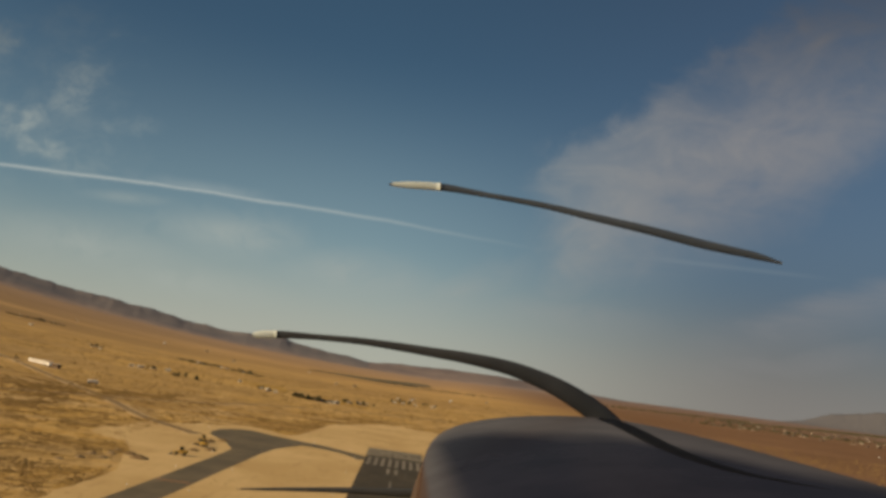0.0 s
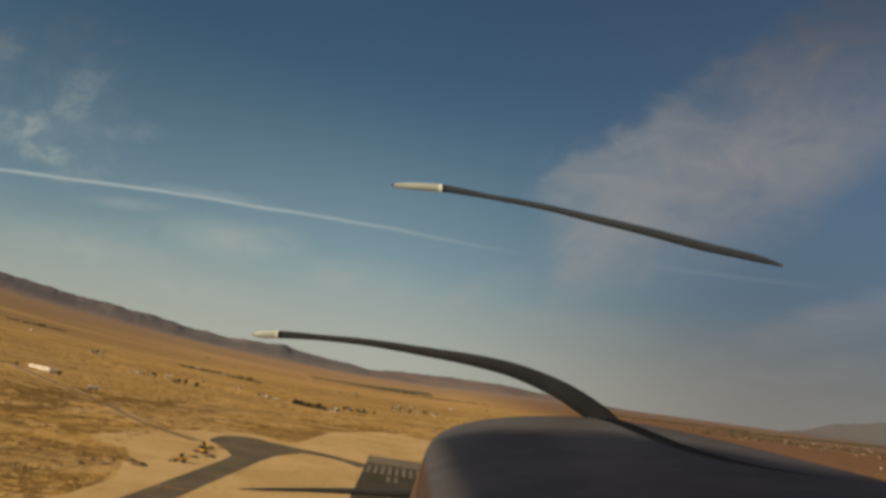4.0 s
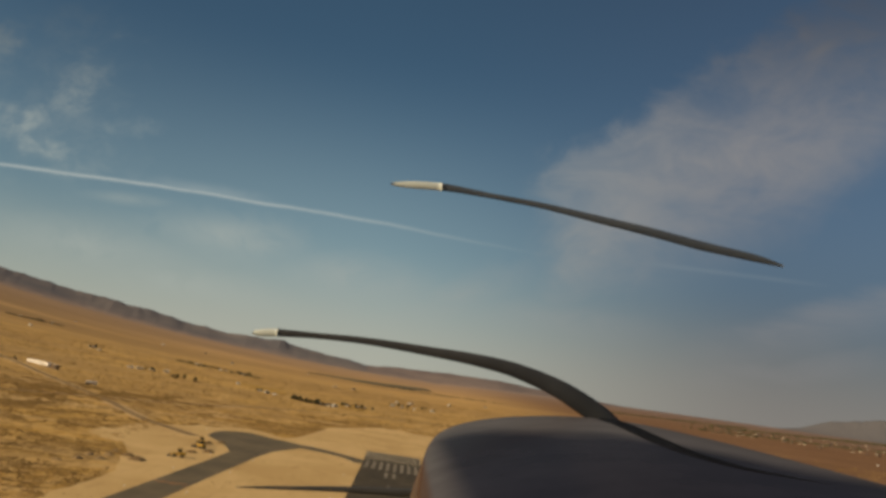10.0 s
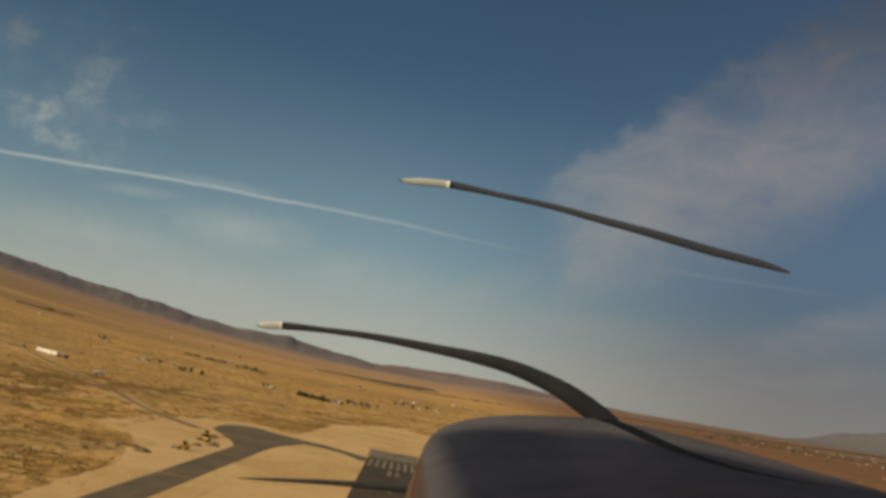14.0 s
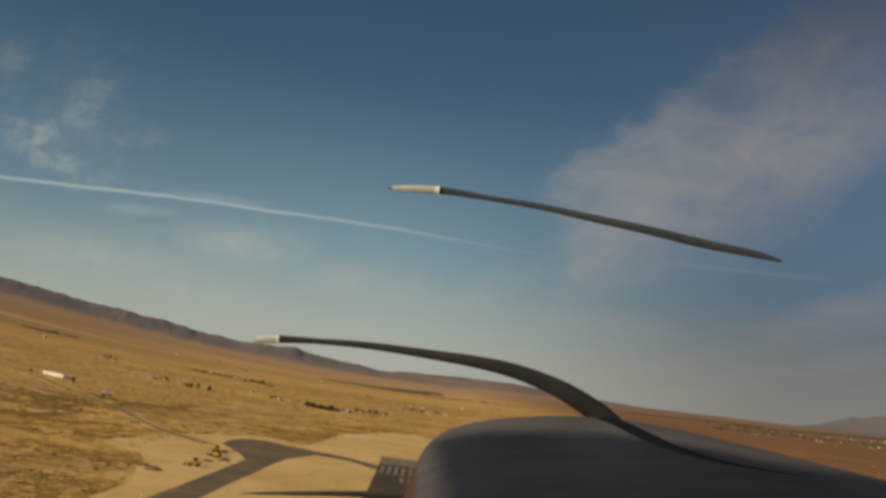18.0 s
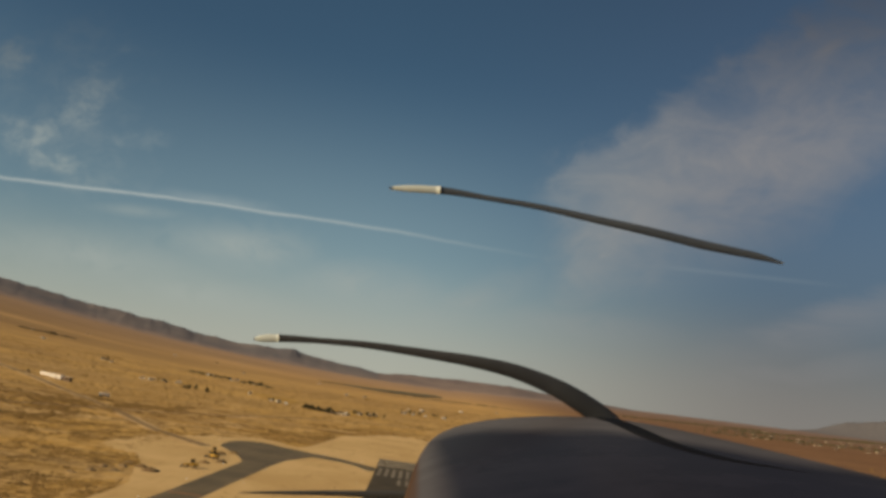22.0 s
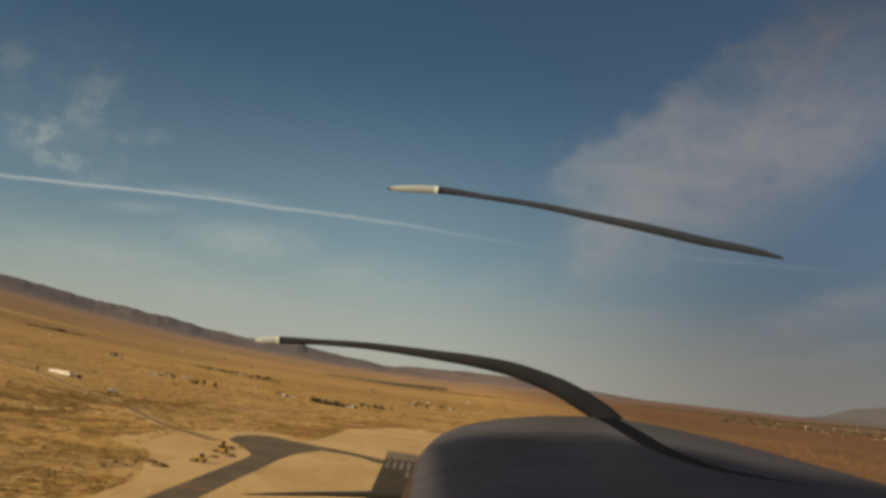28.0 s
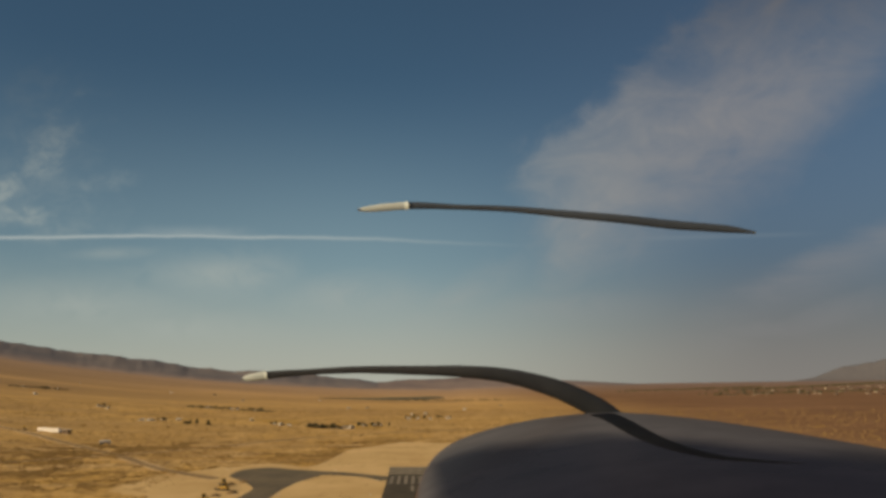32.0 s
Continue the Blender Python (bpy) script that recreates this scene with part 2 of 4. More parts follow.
def desert(name):
    m, g, b = surface(name, 0.95, 0, 0.1)
    where = g.add("ShaderNodeNewGeometry").outputs["Position"]
    flat = g.stretched(where, (1, 1, 0))
    far = g.vec("LENGTH", flat)
    parts = g.add("ShaderNodeSeparateXYZ")
    g.link(where, parts.inputs[0])
    x, y = parts.outputs[0], parts.outputs[1]
    band = g.noise(g.stretched(flat, (0.35, 1, 0)), 1 / 210.0, 6, 0.62, 0.5)
    patch = g.noise(g.stretched(flat, (0.5, 1, 0)), 1 / 62.0, 8, 0.70, 0.6)
    wash = g.noise(g.stretched(flat, (0.30, 1, 0)), 1 / 85.0, 8, 0.66, 1.2)
    streaks = g.noise(g.stretched(flat, (0.14, 1, 0)), 1 / 26.0, 8, 0.70, 0.8)
    dark_streaks = g.noise(g.stretched(flat, (0.12, 0.8, 3)), 1 / 34.0, 8, 0.70, 0.8)
    tuft = g.noise(flat, 1 / 5.5, 4, 0.7)
    grit = g.noise(flat, 1 / 1.6, 3, 0.7)
    col = g.mix(g.step(band, 0.36, 0.64), (0.365, 0.214, 0.050), (0.60, 0.368, 0.080))
    col = g.mix(g.math("MULTIPLY", g.step(patch, 0.48, 0.68), 0.70), col, (0.25, 0.160, 0.062))
    col = g.mix(g.math("MULTIPLY", g.step(dark_streaks, 0.52, 0.62), g.math("MULTIPLY", g.step(far, 3000, 900), 0.6)), col, (0.23, 0.145, 0.058))
    col = g.mix(g.math("MULTIPLY", g.step(streaks, 0.53, 0.62), g.math("MULTIPLY", g.step(far, 2200, 700), 0.45)), col, (0.60, 0.42, 0.195))
    col = g.mix(g.math("MULTIPLY", g.step(wash, 0.53, 0.62), g.math("MULTIPLY", g.step(far, 1000, 480), 0.9)), col, (0.60, 0.43, 0.22))
    col = g.mix(g.math("MULTIPLY", g.step(patch, 0.56, 0.42), g.math("MULTIPLY", g.step(far, 560, 300), 0.7)), col, (0.56, 0.395, 0.185))
    col = g.mix(g.math("MULTIPLY", g.step(tuft, 0.48, 0.68), g.math("MULTIPLY", g.step(far, 1500, 500), 0.55)), col, (0.21, 0.135, 0.055))
    swathe = g.noise(g.stretched(flat, (0.22, 1, 0)), 1 / 380.0, 5, 0.55, 0.5)
    col = g.mix(g.math("MULTIPLY", g.step(swathe, 0.50, 0.60), g.math("MULTIPLY", g.step(far, 450, 800), 0.34)), col, (0.235, 0.148, 0.058))
    mottle = g.noise(g.stretched(flat, (1, 0.42, 0)), 1 / 34.0, 8, 0.74, 0.5)
    col = g.mix(g.math("MULTIPLY", g.step(mottle, 0.50, 0.56), g.math("MULTIPLY", g.step(far, 2600, 900), 0.45)), col, (0.225, 0.140, 0.050))
    col = g.mix(g.math("MULTIPLY", g.step(mottle, 0.47, 0.40), g.math("MULTIPLY", g.step(far, 1800, 600), 0.5)), col, (0.62, 0.42, 0.180))
    speckle = g.noise(g.stretched(flat, (1, 0.30, 0)), 1 / 11.0, 6, 0.75)
    col = g.mix(g.math("MULTIPLY", g.step(speckle, 0.52, 0.60), g.math("MULTIPLY", g.step(far, 1700, 500), 0.5)), col, (0.21, 0.130, 0.047))
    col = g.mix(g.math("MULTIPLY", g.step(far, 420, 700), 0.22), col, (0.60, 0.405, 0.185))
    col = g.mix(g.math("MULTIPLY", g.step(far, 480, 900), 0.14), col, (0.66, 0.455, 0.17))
    clump = g.noise(g.stretched(flat, (1, 0.6, 0)), 1 / 4.0, 4, 0.65, 0.3)
    stand = g.noise(g.stretched(flat, (0.45, 1, 0)), 1 / 75.0, 4, 0.6, 0.8)
    scrub = g.math("MULTIPLY", g.step(clump, 0.49, 0.56), g.step(stand, 0.43, 0.56))
    near = g.step(far, 1300, 450)
    col = g.mix(g.math("MULTIPLY", g.step(clump, 0.50, 0.42), g.math("MULTIPLY", near, 0.35)), col, (0.60, 0.415, 0.160))
    col = g.mix(g.math("MULTIPLY", scrub, g.math("MULTIPLY", near, 0.5)), col, (0.160, 0.104, 0.036))
    # redder soil in the east; with distance, reddish haze put into the colour
    red = g.math("MAXIMUM", g.step(far, 800, 2900), g.math("MULTIPLY", g.step(x, 60, 600), 0.95))
    ruddy = g.mix(g.step(band, 0.35, 0.65), (0.37, 0.232, 0.118), (0.52, 0.335, 0.172))
    ruddy = g.mix(g.math("MULTIPLY", g.step(streaks, 0.55, 0.75), 0.4), ruddy, (0.46, 0.30, 0.17))
    col = g.mix(g.math("MULTIPLY", red, 0.9), col, ruddy)
    col = g.mix(g.math("MULTIPLY", g.step(x, 40, 420), 0.85), col, g.mix(g.step(streaks, 0.42, 0.60), (0.130, 0.066, 0.034), (0.200, 0.108, 0.058)))
    # distance haze mixed into the ground colour, greyer and darker eastwards
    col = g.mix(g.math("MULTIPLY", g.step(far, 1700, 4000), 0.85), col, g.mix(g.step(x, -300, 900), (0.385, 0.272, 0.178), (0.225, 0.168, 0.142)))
    col = g.mix(g.math("MULTIPLY", g.step(x, -220, -900), g.math("MULTIPLY", g.step(swathe, 0.36, 0.58), 0.42)), col, (0.235, 0.158, 0.082))
    col = g.mix(g.math("MULTIPLY", g.step(grit, 0.45, 0.75), 0.22), col, (0.18, 0.115, 0.05))
    g.link(col, b.inputs["Base Color"])
    bumped(g, b, g.math("ADD", tuft, g.math("MULTIPLY", grit, 0.4)), 0.5, 0.7)
    return m


def ridge_rock(name, dark, light, fan):
    """Bare rock above, with paler gravel fans at the mountains' feet; distance haze is put into the colours."""
    m, g, b = surface(name, 0.95, 0, 0.1)
    where = g.add("ShaderNodeNewGeometry").outputs["Position"]
    far = g.vec("LENGTH", g.stretched(where, (1, 1, 0)))
    stain = g.noise(where, 1 / 260.0, 6, 0.62)
    gully = g.noise(g.stretched(where, (1, 1, 0.4)), 1 / 70.0, 5, 0.65)
    col = g.mix(g.step(stain, 0.35, 0.65), dark, light)
    col = g.mix(g.math("MULTIPLY", g.step(gully, 0.5, 0.7), 0.4), col, dark)
    edge = g.math("ADD", far, g.math("MULTIPLY", g.math("SUBTRACT", gully, 0.5), 320))
    col = g.mix(g.step(edge, 4020, 3680), col, fan)
    g.link(col, b.inputs["Base Color"])
    bumped(g, b, gully, 12.0, 0.5)
    return m


def sandy(name, pale, tan, track):
    m, g, b = surface(name, 0.95, 0, 0.1)
    flat = g.stretched(g.add("ShaderNodeNewGeometry").outputs["Position"], (1, 1, 0))
    big = g.noise(flat, 1 / 45.0, 6, 0.6, 0.5)
    ruts = g.noise(g.stretched(flat, (1, 0.12, 0)), 1 / 4.0, 4, 0.6)
    small = g.noise(flat, 1 / 2.2, 4, 0.7)
    col = g.mix(g.step(big, 0.35, 0.65), tan, pale)
    col = g.mix(g.math("MULTIPLY", g.step(ruts, 0.55, 0.75), 0.35), col, track)
    col = g.mix(g.math("MULTIPLY", g.step(small, 0.55, 0.8), 0.3), col, track)
    g.link(col, b.inputs["Base Color"])
    bumped(g, b, small, 0.15, 0.5)
    return m


def tar(name, tone=0.055):
    m, g, b = surface(name, 0.85, 0, 0.25)
    flat = g.stretched(g.add("ShaderNodeNewGeometry").outputs["Position"], (1, 1, 0))
    big = g.noise(flat, 1 / 22.0, 5, 0.6, 0.4)
    streak = g.noise(g.stretched(flat, (1, 0.06, 0)), 1 / 2.5, 4, 0.6)
    small = g.noise(flat, 3.0, 3, 0.7)
    col = g.mix(g.step(big, 0.3, 0.7), (tone, tone * 0.82, tone * 0.50), (tone * 1.6, tone * 1.28, tone * 0.76))
    col = g.mix(g.math("MULTIPLY", g.step(streak, 0.5, 0.75), 0.4), col, (tone * 2.1, tone * 1.7, tone * 1.1))
    col = g.mix(g.math("MULTIPLY", small, 0.25), col, (tone * 0.6, tone * 0.6, tone * 0.6))
    g.link(col, b.inputs["Base Color"])
    bumped(g, b, small, 0.02, 0.5)
    return m


def enamel(name, dark, pale, rough=0.3, coat=0.12):
    """The cowling's paint: dark glossy blue, with the sky's grey reflection put into the colour towards the nose and
    the near shoulder, and the ground's brown one below.
    """
    m, g, b = surface(name, rough, 0, 0.0)
    where = g.add("ShaderNodeTexCoord").outputs["Object"]
    at = g.add("ShaderNodeSeparateXYZ")
    g.link(where, at.inputs[0])
    x, y = at.outputs[0], at.outputs[1]
    film = g.noise(where, 9.0, 6, 0.65)
    speck = g.noise(where, 160.0, 3, 0.7)
    line = g.math("SUBTRACT", 1.22, g.math("ADD", g.math("MULTIPLY", g.step(x, 0.02, 0.20), 0.19), g.math("MULTIPLY", g.step(x, 0.22, 0.38), 0.33)))
    past = g.math("ADD", g.math("SUBTRACT", y, line), g.math("MULTIPLY", g.math("SUBTRACT", film, 0.5), 0.05))
    shoulder = g.math("SUBTRACT", x, g.math("SUBTRACT", 0.044, g.math("MULTIPLY", y, 0.045)))
    # grey reflection of the low sky, as colour at the nose and shoulder
    sky_sheen = g.math("MAXIMUM", g.step(past, -0.09, 0.16), g.math("MULTIPLY", g.step(shoulder, 0.030, -0.004), 0.8))
    col = g.mix(g.step(film, 0.35, 0.7), dark, tuple(c * 1.35 + 0.002 for c in dark))
    col = g.mix(sky_sheen, col, g.mix(g.step(film, 0.35, 0.7), pale, tuple(c * 1.25 for c in pale)))
    # brown reflection of the ground, as colour along the near edge
    col = g.mix(g.math("MULTIPLY", g.step(shoulder, -0.006, -0.014), g.step(y, 1.30, 1.05)), col, (0.062, 0.038, 0.027))
    g.link(col, b.inputs["Base Color"])
    g.link(g.math("ADD", rough - 0.04, g.math("MULTIPLY", g.math("ADD", film, g.math("MULTIPLY", speck, 0.3)), 0.10)), b.inputs["Roughness"])
    b.inputs["Coat Weight"].default_value, b.inputs["Coat Roughness"].default_value = coat, rough * 0.6
    return m


DESERT = desert("dry_scrubland")
SAND = sandy("graded_sand", (0.61, 0.440, 0.210), (0.50, 0.348, 0.152), (0.30, 0.185, 0.072))
DIRT = sandy("packed_dirt", (0.64, 0.475, 0.265), (0.52, 0.365, 0.185), (0.24, 0.155, 0.07))
ASPHALT = tar("asphalt", 0.050)
OLD_ASPHALT = tar("old_asphalt", 0.105)
CHEVRON = worn("chevron_paint", (0.36, 0.31, 0.22), (0.52, 0.45, 0.33), 3.0)
MARKING = worn("road_paint", (0.13, 0.112, 0.085), (0.32, 0.28, 0.21), 2.0)
# the three rock colours include distance haze, bluest on the far hills
ROCK = ridge_rock("mountain_rock", (0.150, 0.145, 0.156), (0.206, 0.186, 0.180), (0.365, 0.270, 0.205))
PINK_ROCK = ridge_rock("hazy_rock", (0.165, 0.140, 0.140), (0.230, 0.188, 0.172), (0.365, 0.270, 0.205))
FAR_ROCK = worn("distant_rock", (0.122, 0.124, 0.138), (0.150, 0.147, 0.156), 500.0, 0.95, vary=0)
# sky and ground reflections are part of this paint's colour
COWL = enamel("midnight_blue_painted_sheen", (0.0135, 0.0125, 0.0200), (0.074, 0.071, 0.078))
# this brown imitates the ground reflected in the cowling's sides
CHEEK = worn("ground_reflection_brown", (0.056, 0.036, 0.026), (0.085, 0.053, 0.037), 0.15, 0.5, vary=0)
BLACK = worn("black_composite", (0.030, 0.033, 0.037), (0.046, 0.049, 0.054), 0.08, 0.5, vary=0)
# near-black of the strip that imitates the blade's reflection on the cowling
DARK_REFLECTION = worn("dark_reflection_paint", (0.005, 0.005, 0.006), (0.009, 0.009, 0.010), 0.05, 0.8, spec=0.05, vary=0)
GREY = worn("grey_composite", (0.048, 0.062, 0.084), (0.066, 0.082, 0.106), 0.08, 0.6, vary=0)
TIP = worn("white_tip_paint", (0.45, 0.51, 0.50), (0.53, 0.60, 0.58), 0.05, 0.45, vary=0)
WHITE = worn("white_panel", (0.72, 0.70, 0.65), (0.86, 0.84, 0.79), 3.0, 0.6)
CREAM = worn("cream_stucco", (0.50, 0.43, 0.31), (0.64, 0.56, 0.42), 3.0, 0.85)
BROWN = worn("brown_siding", (0.13, 0.085, 0.05), (0.20, 0.135, 0.08), 2.0, 0.85)
ROOFING = worn("grey_shingle", (0.10, 0.09, 0.08), (0.18, 0.155, 0.13), 2.0, 0.9)
TILES = worn("pale_roof", (0.56, 0.52, 0.45), (0.72, 0.68, 0.60), 2.0, 0.8)
GLASS = worn("dark_glass", (0.02, 0.024, 0.03), (0.03, 0.035, 0.04), 1.0, 0.08, spec=0.5)
YELLOW = worn("machine_yellow", (0.42, 0.25, 0.03), (0.58, 0.37, 0.05), 1.2, 0.5)
RUBBER = worn("rubber", (0.015, 0.015, 0.015), (0.03, 0.028, 0.025), 0.5, 0.85)
STEEL = worn("dusty_steel", (0.16, 0.14, 0.11), (0.27, 0.24, 0.20), 0.8, 0.5, 0.6)
LEAF = worn("grey_green_foliage", (0.05, 0.046, 0.020), (0.095, 0.082, 0.034), 1.5, 0.85)
BARK = worn("bark", (0.09, 0.06, 0.035), (0.15, 0.10, 0.06), 0.5, 0.9)
BRUSH = worn("dry_brush", (0.220, 0.140, 0.046), (0.33, 0.210, 0.070), 14.0, 0.95)
TRACK = sandy("dark_dirt", (0.19, 0.128, 0.066), (0.14, 0.092, 0.046), (0.10, 0.066, 0.034))
GRAVEL = sandy("gravel_road", (0.30, 0.215, 0.115), (0.235, 0.165, 0.085), (0.17, 0.115, 0.06))
FIELD = sandy("dry_field", (0.46, 0.30, 0.085), (0.38, 0.235, 0.06), (0.27, 0.165, 0.05))
FALLOW = worn("fallow_field", (0.125, 0.108, 0.058), (0.18, 0.145, 0.075), 60.0, 0.95)


# ---- building blocks ----
def part(name, bm, material, parent=None, label=""):
    """Links a bmesh as one mesh object, under a thing or a part."""
    mesh = bpy.data.meshes.new(name)
    bm.to_mesh(mesh)
    bm.free()
    mesh.materials.append(material)
    ob = new(name, mesh)
    if parent is not None:
        ob.parent = parent
    return tagged(ob, label) if label else ob


def sheet(name, verts, faces, material, parent=None, smooth=False):
    mesh = bpy.data.meshes.new(name)
    mesh.from_pydata(verts, [], faces)
    mesh.materials.append(material)
    if smooth:
        mesh.polygons.foreach_set("use_smooth", [True] * len(mesh.polygons))
    ob = new(name, mesh)
    if parent is not None:
        ob.parent = parent
    return ob


def block(bm, size, at, bevel=0.0):
    """A box, its base centre at the given place."""
    r = bmesh.ops.create_cube(bm, size=1, matrix=Matrix.Translation((at[0], at[1], at[2] + size[2] / 2)) @ Matrix.Diagonal((*size, 1)))
    if bevel:
        edges = list({e for vert in r["verts"] for e in vert.link_edges})
        bmesh.ops.bevel(bm, geom=edges, offset=bevel, segments=2, affect="EDGES", profile=0.6)
    return bm


def boxed(size, at=(0, 0, 0), bevel=0.0):
    return block(bmesh.new(), size, at, bevel)


def rise(x, y):
    """The plain: level round the airfield, climbing towards the mountains on both sides."""
    if y <= 0:
        return 0.0
    s = min(1.0, max(0.0, (math.hypot(x, y) - 500) / 3900))
    s = 0.5 * s * s * (3 - 2 * s) + 0.5 * s
    if x > 0:
        return 50 * s * min(1.3, math.degrees(math.atan2(x, y)) / 29) ** 0.7
    return 158 * s * min(1.5, max(0.0, math.degrees(math.atan2(-x, y)) / 31)) ** 2.1


def spline(points, steps=8):
    """A smooth line through the given points of the plan."""
    p = [Vector((*q, 0)) for q in points]
    p = [p[0] * 2 - p[1]] + p + [p[-1] * 2 - p[-2]]
    out = []
    for a, b, c, d in zip(p, p[1:], p[2:], p[3:]):
        for i in range(steps):
            t = i / steps
            out.append(0.5 * (2 * b + (c - a) * t + (2 * a - 5 * b + 4 * c - d) * t * t + (3 * b - a - 3 * c + d) * t ** 3))
    return out + [p[-2]]


def strip(name, points, widths, material, lift, steps=8, rag=0.0):
    """A road laid on the plain along a line of the plan, with its own thickness."""
    line = spline(points, steps)
    verts, faces = [], []
    for i, q in enumerate(line):
        d = (line[min(i + 1, len(line) - 1)] - line[max(i - 1, 0)]).normalized()
        side = Vector((d.y, -d.x, 0))
        f = i / (len(line) - 1) * (len(widths) - 1)
        k = min(int(f), len(widths) - 2)
        w = widths[k] + (widths[k + 1] - widths[k]) * (f - k)
        for s in (-0.5, 0.5):
            e = q + side * s * w * (1 + rag * noise.noise(Vector((q.x * 0.13, q.y * 0.13, s * 7))))
            z = rise(e.x, e.y) + lift
            verts += [(e.x, e.y, z), (e.x, e.y, z - lift - 0.4)]
    for i in range(len(line) - 1):
        a = i * 4
        faces += [(a, a + 2, a + 6, a + 4), (a + 1, a, a + 4, a + 5), (a + 2, a + 3, a + 7, a + 6)]
    return sheet(name, verts, faces, material)


def rounded_area(name, points, material, lift, rag=6.0, grain=0.03, steps=10):
    """A patch of ground with a wavering edge, a little proud of the plain."""
    ring = spline(list(points) + [points[0]], steps)[:-1]
    mid = sum(ring, Vector()) / len(ring)
    edge = []
    for q in ring:
        d = (q - mid).normalized()
        edge.append(q + d * rag * (noise.noise(q * grain) + 0.5 * noise.noise(q * grain * 3.1)))
    bm = bmesh.new()
    vs = [bm.verts.new((q.x, q.y, rise(q.x, q.y) + lift)) for q in edge]
    low = [bm.verts.new((q.x, q.y, rise(q.x, q.y) - 0.4)) for q in edge]
    for i in range(len(vs)):
        j = (i + 1) % len(vs)
        bm.faces.new((vs[i], vs[j], low[j], low[i]))
    bmesh.ops.triangle_fill(bm, edges=[bm.edges.get((vs[i], vs[(i + 1) % len(vs)])) for i in range(len(vs))], use_beauty=True)
    bmesh.ops.recalc_face_normals(bm, faces=bm.faces)
    return part(name, bm, material)


def inside(x, y, ring):
    hit = False
    for (ax, ay), (bx, by) in zip(ring, ring[1:] + ring[:1]):
        if (ay > y) != (by > y) and x < (bx - ax) * (y - ay) / (by - ay) + ax:
            hit = not hit
    return hit


# ---- the plain and the mountains ----
def plain():
    radii = [0.0] + [40 * 1.045 ** i for i in range(109)]
    n = 300
    verts, faces = [(0, 0, 0)], []
    for r in radii[1:]:
        r = min(r, 4750)
        for k in range(n):
            a = 2 * math.pi * k / n
            x, y = r * math.sin(a), r * math.cos(a)
            verts.append((x, y, rise(x, y)))
    for k in range(n):
        faces.append((0, 1 + (k + 1) % n, 1 + k))
    for j in range(len(radii) - 2):
        for k in range(n):
            a, b = 1 + j * n + k, 1 + j * n + (k + 1) % n
            faces.append((a, b, b + n, a + n))
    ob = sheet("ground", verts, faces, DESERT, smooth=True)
    return tagged(ob, "dry ochre desert plain with sparse brown scrub", "ground", kind="structure")


plain()


def range_of_hills(name, profile, start, end, foot, crest, back, material, rough, label):
    """A mountain range round the horizon: spurs and gullies run down from an uneven crest. profile: bearing, degrees of height."""
    bearings, heights = zip(*profile)
    cols, rows = int((end - start) * 8), 15
    verts, faces = [], []
    for i in range(cols + 1):
        az = start + (end - start) * i / cols
        top = crest * math.tan(radians(float(np.interp(az, bearings, heights)))) + EYE.z
        s, c = math.sin(radians(az)), math.cos(radians(az))
        for j in range(rows + 1):
            f = j / rows
            r = foot + (back - foot) * f
            x, y = r * s, r * c
            base = rise(x, y) - 3
            k = (crest - foot) / (back - foot)
            shape = (f / k) ** 1.4 if f < k else 1 - 0.8 * ((f - k) / (1 - k)) ** 1.2
            h = max(0.0, top - base)
            gully = noise.noise(Vector((az * 0.5, f * 2.0, 3))) + 0.5 * noise.noise(Vector((az * 1.3, f * 3, 9))) + 0.3 * noise.noise(Vector((az * 3.1, f * 5, 1))) + 0.22 * noise.noise(Vector((az * 8.3, f * 9, 4)))
            z = base + h * shape * (1 + rough * gully * (1.0 if f > 0.12 else 0.3))
            verts.append((x, y, z))
    for i in range(cols):
        for j in range(rows):
            a = i * (rows + 1) + j
            faces.append((a, a + rows + 1, a + rows + 2, a + 1))
    ob = sheet(name, verts, faces, material, smooth=True)
    return tagged(ob, label, "mountains", kind="structure")


range_of_hills("mountains_northwest", ((-110, 2.2), (-60, 3.0), (-32, 2.66), (-28.4, 2.15), (-26.6, 1.88), (-22.8, 1.52), (-18.7, 0.93),
               (-16.6, 0.66), (-12.5, 0.76), (-11.4, 0.45), (-8, 0.12), (-6, -0.10), (-3.5, -0.6)),
               -110, -3.5, 3700, 4350, 4700, ROCK, 0.12, "hazy grey-brown mountain ridge beyond the desert plain")
range_of_hills("mountains_north", ((-12, -0.75), (-9, -0.6), (-6, -0.15), (-3.8, 0.02), (-0.7, 0.19), (4.1, 0.24), (9, -0.03), (16, -0.35), (22, -0.5)),
               -12, 22, 3700, 4380, 4710, PINK_ROCK, 0.12, "low pinkish hills in the haze at the end of the plain")
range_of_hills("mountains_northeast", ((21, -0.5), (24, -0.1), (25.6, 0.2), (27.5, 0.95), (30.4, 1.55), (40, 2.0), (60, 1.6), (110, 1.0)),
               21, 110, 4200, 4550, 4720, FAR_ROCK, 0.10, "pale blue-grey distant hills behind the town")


# ---- the airfield ----
SAND_RING = [(-104, 105), (-104, 205), (-108, 255), (-120, 305), (-143, 355), (-150, 420), (-112, 463), (-82, 455), (-74, 555), (-42, 623), (2, 610),
             (60, 545), (95, 355), (110, -45), (110, -545), (-120, -545), (-106, -45)]
tagged(rounded_area("graded_ground", SAND_RING, SAND, 0.05, 7.0), "pale graded sand round the runway and taxiways", "sand", kind="structure")

RUNWAY = pose(-19.5, 412, 0, 0, 0, 2.6)
WIDE, LONG = 30.0, 1000.0


